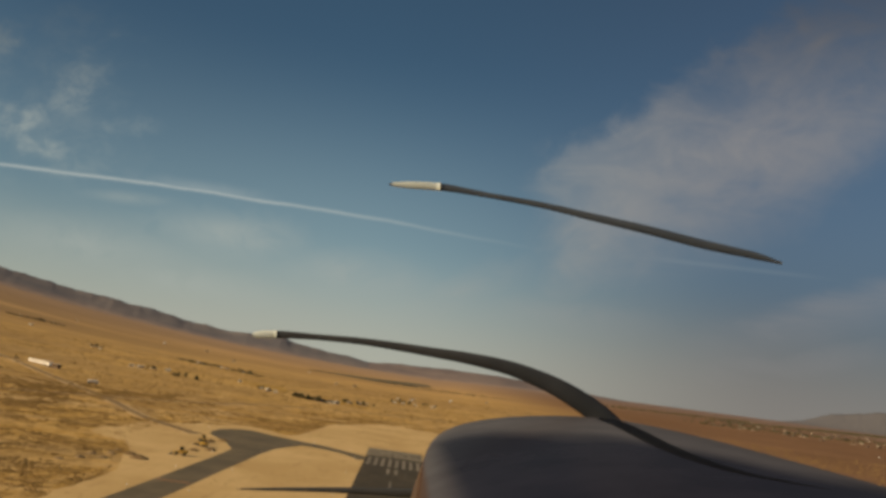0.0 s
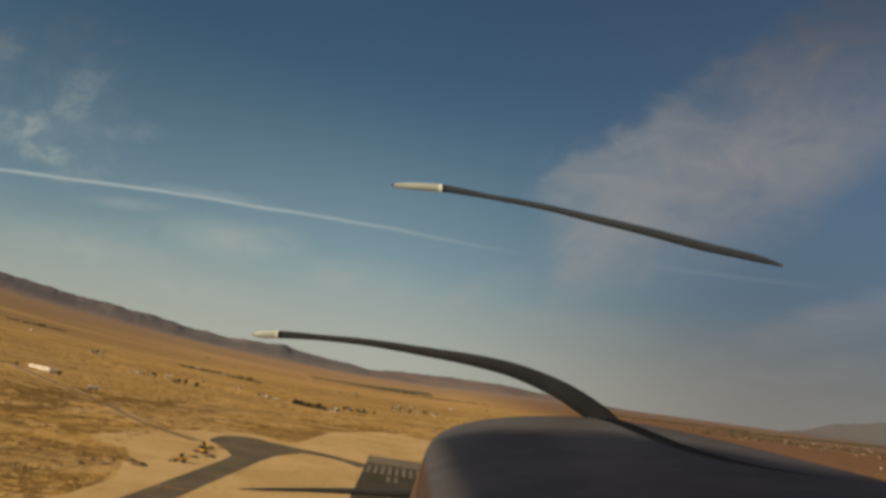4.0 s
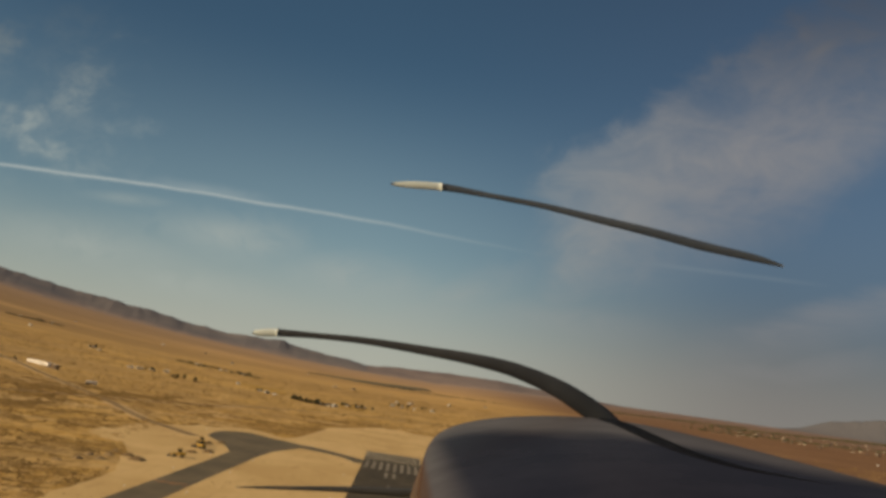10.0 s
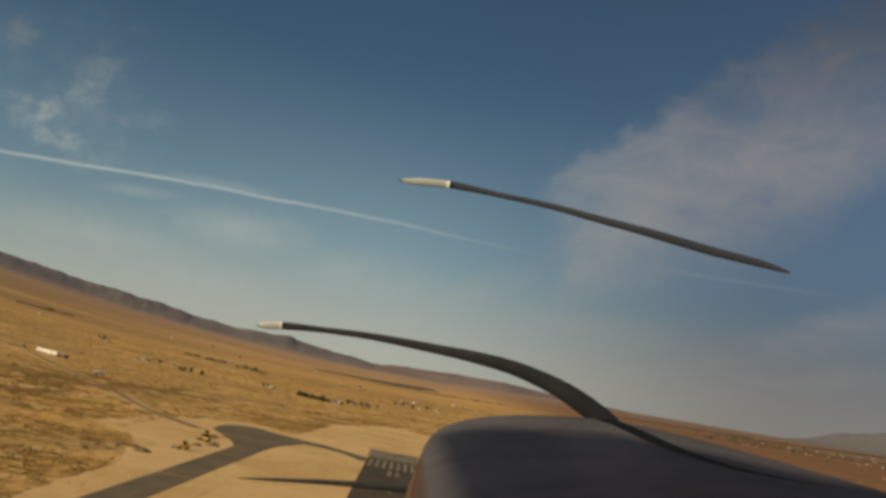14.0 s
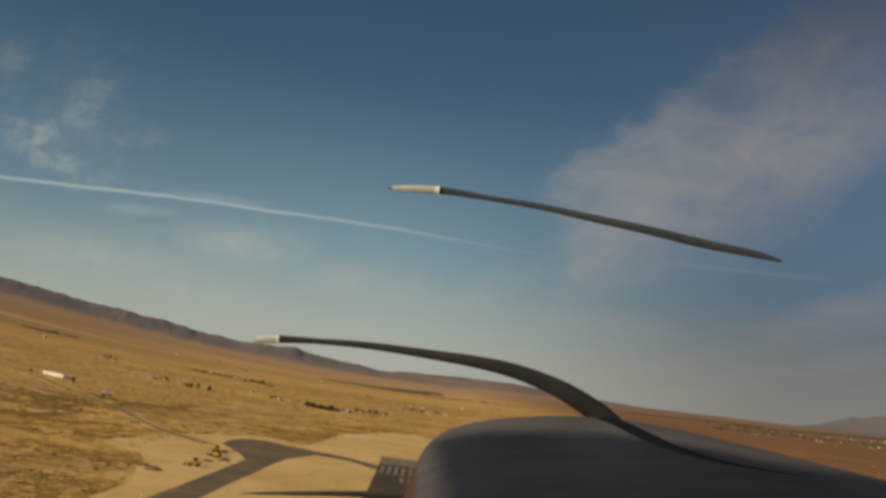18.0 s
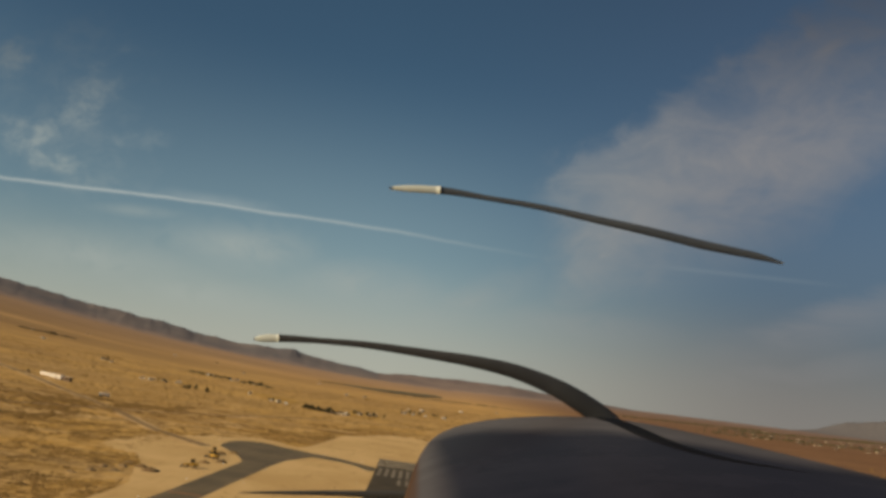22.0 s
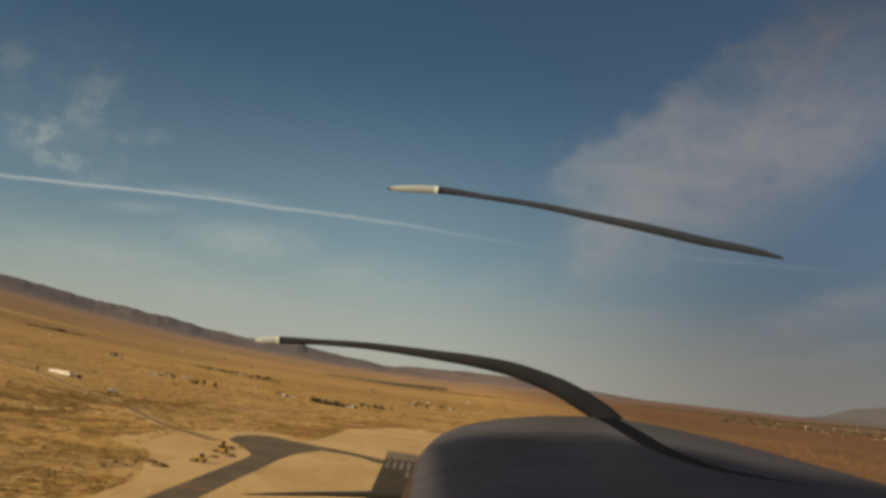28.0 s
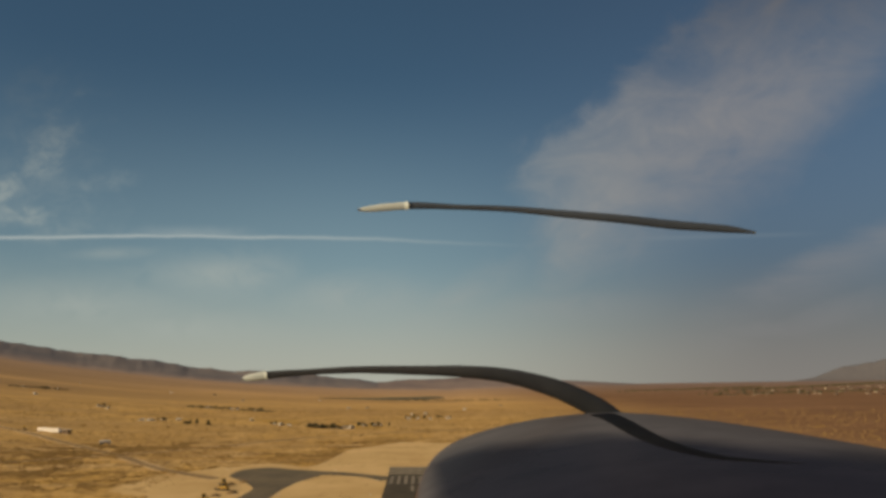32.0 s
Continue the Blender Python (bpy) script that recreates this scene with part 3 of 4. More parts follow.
def placed(ob, m):
    ob.matrix_world = m
    return ob


runway = placed(part("runway", boxed((WIDE, LONG, 0.5), (0, -LONG / 2, -0.36)), ASPHALT), RUNWAY)
tagged(runway, "dark asphalt runway with faded white threshold bars", "runway", kind="structure")
TOP = 0.146


def painted(name, w, l, x, y, parent, material=MARKING, turn=0.0):
    ob = part(name, boxed((w, l, 0.012)), material, parent)
    ob.location, ob.rotation_euler = (x, y, TOP), (0, 0, radians(turn))
    return ob


def repeat(ob, x, y, turn=None):
    other = ob.copy()
    scene.collection.objects.link(other)
    other.location = (x, y, ob.location.z)
    if turn is not None:
        other.rotation_euler = (0, 0, radians(turn))
    return other


bar = painted("threshold_bar", 1.7, 30, -12.6, -22, runway)
for i in range(1, 8):
    repeat(bar, -12.6 + i * 3.6, -22)
dash = painted("centre_dash", 0.9, 24, 0, -95, runway)
for i in range(1, 18):
    repeat(dash, 0, -95 - i * 48)
painted("designation_bar", 1.5, 16, -1.9, -52, runway)
painted("designation_bar", 1.5, 16, 1.9, -52, runway)
seam = painted("seam", WIDE - 0.6, 0.35, 0, -70, runway, OLD_ASPHALT)
for i in range(1, 22):
    repeat(seam, (i % 3 - 1) * 0.1, -70 - i * 38 - (i * 7) % 11)

pad = placed(part("blast_pad", boxed((WIDE + 1, 35, 0.5), (0, 17.6, -0.38)), ASPHALT), RUNWAY)
tagged(pad, "old asphalt blast pad with worn pale stripes", "blast pad", kind="structure")
for i in range(4):
    for side in (-1, 1):
        stripe = part("chevron", boxed((15.4, 3.0, 0.012)), CHEVRON, pad)
        stripe.location, stripe.rotation_euler = (side * 7.6, 4.2 + i * 9.0, 0.126), (0, 0, radians(-side * 5))

taxi = strip("taxiway_parallel", ((-87, -465), (-86.5, -45), (-86, 205), (-86, 285), (-86, 350), (-88, 387)), (13, 13, 13, 13, 13.5, 18), OLD_ASPHALT, 0.11)
tagged(taxi, "faded asphalt taxiway beside the runway", "taxiway", kind="structure")
PALE_RING = ((-158, 344), (-159, 403), (-134, 412), (-122, 379), (-129, 339))
tagged(rounded_area("pale_sand", PALE_RING, SAND, 0.06, 9.0, 0.06, 14), "pale bare sand among the scrub", "sand", kind="structure")
tagged(rounded_area("run_up_pad", ((-91, 353), (-103, 379), (-117, 401), (-120, 420), (-117, 434), (-106, 442), (-90, 433), (-70, 423), (-70, 408), (-77, 383), (-80, 357)), OLD_ASPHALT, 0.122, 0.8, 0.05),
       "rounded asphalt run-up pad at the end of the taxiway", "taxiway", kind="structure")
tagged(strip("taxiway_link", ((-82, 417), (-66, 415.5), (-53, 410), (-42, 402), (-31, 391)), (18, 14, 10, 9, 15), OLD_ASPHALT, 0.134), "curved asphalt link from taxiway to runway", "taxiway", kind="structure")
tagged(strip("taxiway_link", ((-86, 195), (-72, 193), (-58, 190), (-44, 191), (-24, 189)), (46, 18, 11, 16, 42), OLD_ASPHALT, 0.134), "curved asphalt link from taxiway to runway", "taxiway", kind="structure")
ACCESS = ((-980, 1150), (-640, 876), (-415, 690), (-354, 637), (-310, 592), (-223, 504), (-165, 432), (-122, 392))
tagged(strip("road_shoulder", ACCESS, (9, 9, 9, 9, 9, 9, 9, 9), DIRT, 0.14, 10, 0.3), "pale sandy shoulder of the access road", "road", kind="structure")
tagged(strip("access_road", ACCESS, (6, 6, 6, 6, 6, 6, 6, 8), GRAVEL, 0.22, 10, 0.06), "straight worn access road leading to the airfield", "road", kind="structure")
TRAIL = ((-700, 330), (-400, 400), (-278, 459), (-242, 493), (-201, 536), (-172, 575), (-149, 625), (-90, 700), (40, 790), (300, 900))
tagged(strip("road_shoulder", TRAIL, (9, 9, 8, 7, 7, 6, 6, 6, 6, 6), DIRT, 0.14, rag=0.3), "pale sandy shoulder of the desert track", "road", kind="structure")
tagged(strip("dirt_road", TRAIL, (4, 4, 3.5, 3.5, 3, 3, 3, 3, 3, 3), TRACK, 0.24, rag=0.2), "thin dark dirt track across the desert", "road", kind="structure")
tagged(rounded_area("dry_field", ((-255, 930), (-190, 850), (-172, 858), (-200, 930)), FIELD, 0.4, 2), "strip of yellow dry field", "field", kind="structure")
tagged(rounded_area("dry_field", ((-135, 860), (-90, 862), (-74, 815), (-105, 800)), FIELD, 0.3, 2), "yellow dry grass plot by the farm", "field", kind="structure")
tagged(rounded_area("fallow_field", ((-330, 1930), (-150, 1850), (-30, 2080), (-60, 2300), (-190, 2080)), FALLOW, 1.2, 14, 0.01), "dark brown fallow field far out on the plain", "field", kind="structure")

hold = part("hold_line", boxed((11.5, 0.8, 0.012)), worn("orange_paint", (0.45, 0.16, 0.05), (0.60, 0.28, 0.10), 2.0), taxi)
hold.location, hold.rotation_euler = (-86, 262, 0.112), (0, 0, radians(1))


def marker():
    base = new("edge_marker")
    bm = bmesh.new()
    bmesh.ops.create_cone(bm, cap_ends=True, segments=10, radius1=0.22, radius2=0.07, depth=0.6, matrix=Matrix.Translation((0, 0, 0.34)))
    part("cone", bm, WHITE, base)
    part("foot", boxed((0.5, 0.5, 0.06), (0, 0, -0.01), 0.01), RUBBER, base)
    return tagged(base, "small white edge marker cone on the sand", "marker", "edge markers")


cone = marker()
cone.location = (-38.5, 388, 0.05)
for x, y in ((-36.5, 340), (-33.5, 280), (-95.5, 290), (-76.5, 300), (-97, 340), (-77.5, 340), (-44, 418), (-66, 428), (-126, 425), (-95, 245), (-76.5, 250)):
    copy_thing(cone, Matrix.Translation((x, y, 0.05)))


# ---- buildings ----
def house(w, d, h, peak, walls, roof, label, name="house", windows=2):
    base = new(name)
    part("wall", boxed((w, d, h + 0.4), (0, 0, -0.4)), walls, base)
    bm = bmesh.new()
    o = 0.5
    ring = [(-w / 2 - o, h - 0.1), (0, h + peak), (w / 2 + o, h - 0.1), (w / 2 + o, h + 0.12), (0, h + peak + 0.24), (-w / 2 - o, h + 0.12)]
    a = [bm.verts.new((x, -d / 2 - o, z)) for x, z in ring]
    b = [bm.verts.new((x, d / 2 + o, z)) for x, z in ring]
    for i in range(6):
        bm.faces.new((a[i], a[(i + 1) % 6], b[(i + 1) % 6], b[i]))
    bm.faces.new(a[::-1])
    bm.faces.new(b)
    for ends in (-d / 2, d / 2):
        bm.faces.new([bm.verts.new(q) for q in ((-w / 2, ends, h - 0.05), (w / 2, ends, h - 0.05), (0, ends, h + peak - 0.02))])
    bmesh.ops.recalc_face_normals(bm, faces=bm.faces)
    part("roof", bm, roof, base)
    for i in range(windows):
        win = part("window", boxed((1.5, 0.16, 1.1)), GLASS, base)
        win.location = (-w / 2 + w * (i + 0.5) / windows, -d / 2 - 0.04, 1.1)
        sill_bm = boxed((1.8, 0.1, 0.12), (0, -0.02, -0.12))
        part("sill", sill_bm, WHITE, win)
    door = part("door", boxed((1.0, 0.14, 2.05)), BROWN, base)
    door.location = (w * 0.02, -d / 2 - 0.05, 0)
    side = part("window", boxed((0.16, 1.6, 1.1)), GLASS, base)
    side.location = (-w / 2 - 0.04, 0, 1.1)
    return tagged(base, label, "house")


def stand(ob, x, y, turn=0.0, lift=0.0):
    ob.location, ob.rotation_euler = (x, y, rise(x, y) + lift), (0, 0, radians(turn))
    return ob


def again(ob, x, y, turn=0.0, size=0.75):
    return copy_thing(ob, Matrix.Translation((x, y, rise(x, y))) @ pose(0, 0, 0, 0, 0, turn) @ Matrix.Scale(size, 4))


white_house = stand(house(7, 4.6, 2.4, 1.0, WHITE, TILES, "white farmhouse with a pale gabled roof among trees"), -124, 788, 20)
cream_house = stand(house(8, 5, 2.4, 1.1, CREAM, ROOFING, "cream stucco house with a dark gabled roof on the plain"), -112, 778, -15)
shed = stand(house(5, 3.4, 2.2, 0.6, WHITE, TILES, "low white shed with a pale roof", "shed", 1), -106, 790, 40)
brown_house = stand(house(12, 8, 2.8, 1.5, BROWN, ROOFING, "brown house with a dark roof in the desert town"), 900, 2240, 15)
again(cream_house, -96, 822, 60)
again(white_house, -86, 828, 10)
again(shed, -80, 834, -20)
again(white_house, -188, 828, 35)
again(shed, -178, 820, 5)
again(shed, -197, 836, 70)
for i, (x, y, turn) in enumerate(((-346, 836, 10), (-338, 848, 35), (-330, 858, -20), (-340, 842, 60), (-318, 872, 5))):
    again((white_house, shed, cream_house, shed, white_house)[i], x, y, turn)
for i, (x, y, turn) in enumerate(((-58, 985, 5), (-46, 988, 10), (-30, 992, 6), (-6, 1000, 0))):
    again((white_house, shed, shed, white_house, shed, cream_house, shed)[i], x, y, turn)
for i, (x, y) in enumerate(((-387, 1180), (-378, 1172), (-340, 1156), (-330, 1150), (-298, 1136), (-288, 1132), (-821, 1425), (-790, 1450), (-779, 1465), (-502, 1064), (-490, 1050),
                            (-474, 1030), (-640, 1700), (-560, 1760), (-300, 1700), (-180, 1300), (-150, 1320), (-60, 1100), (-40, 1120), (-420, 1500), (-900, 1800), (20, 1280), (90, 1420), (-240, 900), (-700, 1250))):
    again((white_house, cream_house, shed)[i % 3], x, y, (i * 37) % 90, 0.75)

rng = random.Random(7)
for i in range(110):
    az, r = radians(19.5 + 14 * rng.random() ** 0.9), rng.uniform(1950, 2850)
    again(rng.choice((brown_house, brown_house, cream_house)), r * math.sin(az), r * math.cos(az), rng.choice((0, 15, 90, 100, 45)), rng.uniform(0.6, 0.95))
for x, y in ((764, 1309), (815, 1345), (960, 1600)):
    again(shed, x, y, 20, 0.7)


# ---- trees ----
def tree(seed, tall, wide, label):
    r = random.Random(seed)
    base = new("tree")
    bm = bmesh.new()
    for a, b, thick in [((0, 0, -0.3), (0, 0, tall * 0.45), 0.22)] + [((0, 0, tall * (0.2 + 0.05 * k)), (wide * 0.3 * math.cos(k * 2.3), wide * 0.3 * math.sin(k * 2.3), tall * (0.5 + 0.06 * k)), 0.09) for k in range(5)]:
        a, b = Vector(a), Vector(b)
        m = Matrix.Translation((a + b) / 2) @ (b - a).to_track_quat("Z", "Y").to_matrix().to_4x4()
        bmesh.ops.create_cone(bm, cap_ends=True, segments=6, radius1=thick, radius2=thick * 0.5, depth=(b - a).length, matrix=m)
    part("trunk", bm, BARK, base)
    verts, faces = [], []
    for _ in range(150):
        a, h = r.uniform(0, 6.283), r.random()
        spread = wide * 0.5 * (0.35 + 0.65 * math.sin(math.pi * (0.15 + 0.8 * h))) * r.random() ** 0.4
        c = Vector((spread * math.cos(a), spread * math.sin(a), tall * (0.22 + 0.78 * h)))
        size = r.uniform(0.25, 0.6) * tall / 6
        n = len(verts)
        for q in ((1, 0, -0.3), (-0.5, 0.87, -0.2), (-0.5, -0.87, -0.3), (0, 0, 0.8), (0, 0, -0.9)):
            verts.append(c + Vector([size * (k + r.uniform(-0.4, 0.4)) for k in q]))
        faces += [(n, n + 1, n + 3), (n + 1, n + 2, n + 3), (n + 2, n, n + 3), (n + 1, n, n + 4), (n + 2, n + 1, n + 4), (n, n + 2, n + 4)]
    sheet("crown", verts, faces, LEAF, base)
    return tagged(base, label, "tree", "farm trees")


cypress = stand(tree(3, 5.5, 2.8, "dark green windbreak tree by the farm"), -152, 798)
tamarisk = stand(tree(5, 4.2, 4.2, "bushy grey-green desert tree"), -146, 792)
for i in range(26):
    f = (i / 25) ** 1.2
    again(rng.choice((cypress, tamarisk)), -154 + 36 * f + rng.uniform(-2, 2), 800 - 22 * f + rng.uniform(-9, 9), rng.uniform(0, 360), rng.uniform(0.5, 1.15))
for cx, cy, n in ((-94, 826, 5), (-271, 800, 7), (-332, 856, 3), (-50, 992, 5), (-10, 1002, 3), (-188, 834, 3), (-385, 1178, 5), (-340, 1158, 5), (-295, 1136, 5), (-82, 832, 4), (-800, 1445, 8), (-490, 1058, 3)):
    for _ in range(n):
        again(rng.choice((cypress, tamarisk)), cx + rng.uniform(-12, 12), cy + rng.uniform(-6, 6), rng.uniform(0, 360), rng.uniform(0.6, 1.15))


def clumps(name, spots, material, label, seed):
    """Low bushes, too many to count, each an uneven heap of twigs."""
    r = random.Random(seed)
    verts, faces = [], []
    for x, y, s in spots:
        z = rise(x, y)
        n = len(verts)
        k = 6
        for i in range(k):
            a = 2 * math.pi * i / k + r.uniform(-0.3, 0.3)
            w = s * r.uniform(0.7, 1.3)
            verts.append((x + w * math.cos(a), y + w * math.sin(a), z - 0.05))
        for i in range(k):
            a = 2 * math.pi * (i + 0.5) / k + r.uniform(-0.3, 0.3)
            w = s * r.uniform(0.4, 0.9)
            verts.append((x + w * math.cos(a), y + w * math.sin(a), z + s * r.uniform(0.45, 0.95)))
        verts.append((x + s * r.uniform(-0.2, 0.2), y + s * r.uniform(-0.2, 0.2), z + s * r.uniform(0.6, 1.1)))
        for i in range(k):
            j = (i + 1) % k
            faces += [(n + i, n + j, n + k + i), (n + j, n + k + j, n + k + i), (n + k + i, n + k + j, n + 2 * k)]
    return tagged(sheet(name, verts, faces, material), label, "scrub", kind="stuff")


def scatter(count, near, far, left, right, seed, small, large, level):
    r = random.Random(seed)
    out = []
    while len(out) < count:
        az, d = radians(r.uniform(left, right)), math.sqrt(r.uniform(near ** 2, far ** 2))
        x, y = d * math.sin(az), d * math.cos(az)
        if inside(x, y, SAND_RING):
            continue
        if 0.7 * noise.noise(Vector((x * 0.010, y * 0.026, 2))) + 0.8 * noise.noise(Vector((x * 0.055, y * 0.08, 5))) + 0.9 * noise.noise(Vector((x * 0.16, y * 0.3, 7))) < level + r.gauss(0, 0.10):
            continue
        out.append((x, y, r.uniform(small, large) ** 1.0 * (1 + (d > 450) * 0.3)))
    return out


clumps("desert_scrub", scatter(42000, 110, 640, -42, 8, 11, 0.12, 0.42, 0.26), BRUSH, "low dry brown desert brush in ragged patches", 1)
clumps("desert_scrub", scatter(9000, 600, 1300, -38, 40, 12, 0.3, 0.8, 0.22), BRUSH, "low dry brown desert brush in ragged patches", 2)
r = random.Random(31)
tufts = []
while len(tufts) < 900:
    x, y = r.uniform(-145, 40), r.uniform(180, 650)
    if inside(x, y, SAND_RING) and not -96 < x < -76 and not (-42 < x < 15 and y < 452) and not (y > 345 and y < 446 and x > -124) and noise.noise(Vector((x * 0.03, y * 0.03, 8))) > 0.08:
        tufts.append((x, y, r.uniform(0.08, 0.32)))
clumps("sand_tufts", tufts, BRUSH, "sparse dry tufts on the graded sand", 6)
belts = []
r = random.Random(21)
for (ax, ay), (bx, by), n, wide in (((-330, 1900), (-60, 1990), 240, 16), ((-840, 1420), (-760, 1470), 90, 10), ((-320, 1145), (-270, 1125), 50, 6), ((800, 2250), (1950, 3150), 520, 60), ((700, 1950), (1500, 2150), 260, 90),
                                    ((-420, 1190), (-360, 1170), 50, 6), ((560, 2400), (1100, 2700), 200, 40), ((-200, 1900), (150, 1800), 160, 20)):
    for _ in range(n):
        f = r.random()
        belts.append((ax + (bx - ax) * f + r.uniform(-wide, wide), ay + (by - ay) * f + r.uniform(-wide, wide), r.uniform(1.0, 2.6) * (1.9 if ax > 300 else 1.0)))
clumps("tree_belt", belts, LEAF, "dark lines of far trees on the plain", 3)


# ---- building site: trailers, tank truck, loaders, heaps ----
def wheel(parent, x, y, radius, wide):
    bm = bmesh.new()
    bmesh.ops.create_cone(bm, cap_ends=True, segments=14, radius1=radius, radius2=radius, depth=wide, matrix=pose(0, 0, 0, 0, 90, 0))
    bmesh.ops.bevel(bm, geom=[e for e in bm.edges if len(e.link_faces) == 2 and abs(e.verts[0].co.x - e.verts[1].co.x) < 1e-4], offset=wide * 0.15, segments=1, affect="EDGES")
    ob = part("wheel", bm, RUBBER, parent)
    ob.location = (x, y, radius)
    bm = bmesh.new()
    bmesh.ops.create_cone(bm, cap_ends=True, segments=12, radius1=radius * 0.5, radius2=radius * 0.4, depth=wide + 0.06, matrix=pose(0, 0, 0, 0, 90, 0))
    part("rim", bm, STEEL, ob)
    return ob


def trailer(long, walls, label):
    base = new("office_trailer")
    part("body", boxed((long, 3.2, 2.9), (0, 0, 0.7), 0.06), walls, base)
    part("roof", boxed((long + 0.2, 3.4, 0.14), (0, 0, 3.6), 0.03), TILES, base)
    part("skirting", boxed((long - 0.3, 2.9, 0.9), (0, 0, -0.18)), STEEL, base)
    for i in range(4):
        win = part("window", boxed((1.3, 0.14, 0.9)), GLASS, base)
        win.location = (-long / 2 + long * (i + 0.5) / 4, -1.6, 2.0)
    door = part("door", boxed((0.95, 0.12, 2.0)), BROWN, base)
    door.location = (long * 0.12, -1.62, 0.95)
    steps_bm = bmesh.new()
    for i in range(4):
        block(steps_bm, (1.2, 0.3, 0.2 + 0.18 * i), (long * 0.12, -2.9 + 0.3 * i, 0))
    part("steps", steps_bm, STEEL, base)
    return tagged(base, label, "trailer", "site trailers")


white_trailer = stand(trailer(17, WHITE, "long white site trailer parked by the road"), -350, 661, -29)
again(white_trailer, -364, 669, -29, 0.85)
stand(trailer(9, BROWN, "short brown site trailer beside the white ones"), -335, 652, -29)


def tank_truck(label):
    base = new("tank_truck")
    part("chassis", boxed((1.1, 8.0, 0.3), (0, 0, 0.75), 0.04), STEEL, base)
    cab = part("cab", boxed((2.3, 2.0, 2.1), (0, 3.0, 0.8), 0.18), WHITE, base)
    part("windscreen", boxed((1.9, 0.08, 0.8), (0, 4.0, 1.9)), GLASS, cab)
    bm = bmesh.new()
    bmesh.ops.create_cone(bm, cap_ends=True, segments=20, radius1=1.15, radius2=1.15, depth=5.4, matrix=Matrix.Translation((0, -0.9, 2.1)) @ pose(0, 0, 0, 90) @ Matrix.Diagonal((1.05, 0.85, 1, 1)))
    bmesh.ops.bevel(bm, geom=[e for e in bm.edges if abs(e.verts[0].co.y - e.verts[1].co.y) < 1e-3], offset=0.12, segments=2, affect="EDGES")
    part("tank", bm, WHITE, base)
    part("bumper", boxed((2.3, 0.2, 0.3), (0, 4.1, 0.55), 0.04), STEEL, base)
    for y in (2.9, -1.6, -2.9):
        for x in (-1.0, 1.0):
            wheel(base, x, y, 0.5, 0.36)
    return tagged(base, label, "truck")


stand(tank_truck("white water tank truck parked on the sand"), -265, 575, -60, 0.02)


def loader(label):
    base = new("wheel_loader")
    part("rear_body", boxed((2.3, 2.6, 1.2), (0, -1.6, 0.9), 0.15), YELLOW, base)
    part("front_body", boxed((1.6, 1.7, 0.9), (0, 0.7, 0.8), 0.1), YELLOW, base)
    cab = part("cab", boxed((1.5, 1.5, 1.5), (0, -0.5, 2.0), 0.12), GLASS, base)
    part("roof", boxed((1.7, 1.7, 0.14), (0, -0.5, 3.5), 0.04), YELLOW, cab)
    for x in (-0.55, 0.55):
        arm = part("arm", boxed((0.2, 2.8, 0.3), (0, 0, -0.15), 0.04), YELLOW, base)
        arm.location, arm.rotation_euler = (x, 2.2, 1.2), (radians(-16), 0, 0)
    bm = bmesh.new()
    ring = [(3.3, 0.2), (3.4, 1.2), (3.5, 1.2), (3.45, 0.35), (4.5, 0.2), (4.5, 0.12), (3.4, 0.1)]
    a = [bm.verts.new((-1.4, y, z)) for y, z in ring]
    b = [bm.verts.new((1.4, y, z)) for y, z in ring]
    for i in range(7):
        bm.faces.new((a[i], a[(i + 1) % 7], b[(i + 1) % 7], b[i]))
    bm.faces.new(a)
    bm.faces.new(b[::-1])
    bmesh.ops.recalc_face_normals(bm, faces=bm.faces)
    part("bucket", bm, STEEL, base)
    part("exhaust", boxed((0.14, 0.14, 0.9), (0.7, -1.9, 2.05)), STEEL, base)
    for y in (-1.8, 1.3):
        for x in (-1.15, 1.15):
            wheel(base, x, y, 0.72, 0.55)
    return tagged(base, label, "loader", "earth-moving machines")


machine = stand(loader("yellow wheel loader standing on graded sand"), -106, 352, 65, 0.05)
for x, y, turn in ((-104, 318, 100), (-110, 366, 30)):
    copy_thing(machine, Matrix.Translation((x, y, 0.05)) @ pose(0, 0, 0, 0, 0, turn))


def heap(seed, wide, tall):
    r = random.Random(seed)
    verts, faces = [], []
    n, rings = 18, 5
    for j in range(rings + 1):
        f = j / rings
        for i in range(n):
            a = 2 * math.pi * i / n
            w = wide * (1 - f) * (1 + 0.25 * noise.noise(Vector((math.cos(a) * 1.5, math.sin(a) * 1.5, seed + f))))
            verts.append((w * math.cos(a) * 1.3, w * math.sin(a), tall * (1 - (1 - f) ** 1.3) + (0.12 * r.uniform(-1, 1) if 0 < j else -0.1)))
    for j in range(rings):
        for i in range(n):
            k = (i + 1) % n
            faces.append((j * n + i, j * n + k, (j + 1) * n + k, (j + 1) * n + i))
    return tagged(sheet("dirt_mound", verts, faces, TRACK, smooth=True), "heap of dug brown dirt on the sand", "dirt mound", "dirt mounds")


first_heap = stand(heap(1, 3.0, 1.5), -112, 296, 0, 0.05)
for x, y, s in ((-118, 302, 0.8), (-104, 336, 0.7), (-99, 344, 0.8), (-108, 372, 0.7)):
    copy_thing(first_heap, Matrix.Translation((x, y, 0.05)) @ Matrix.Scale(s, 4))


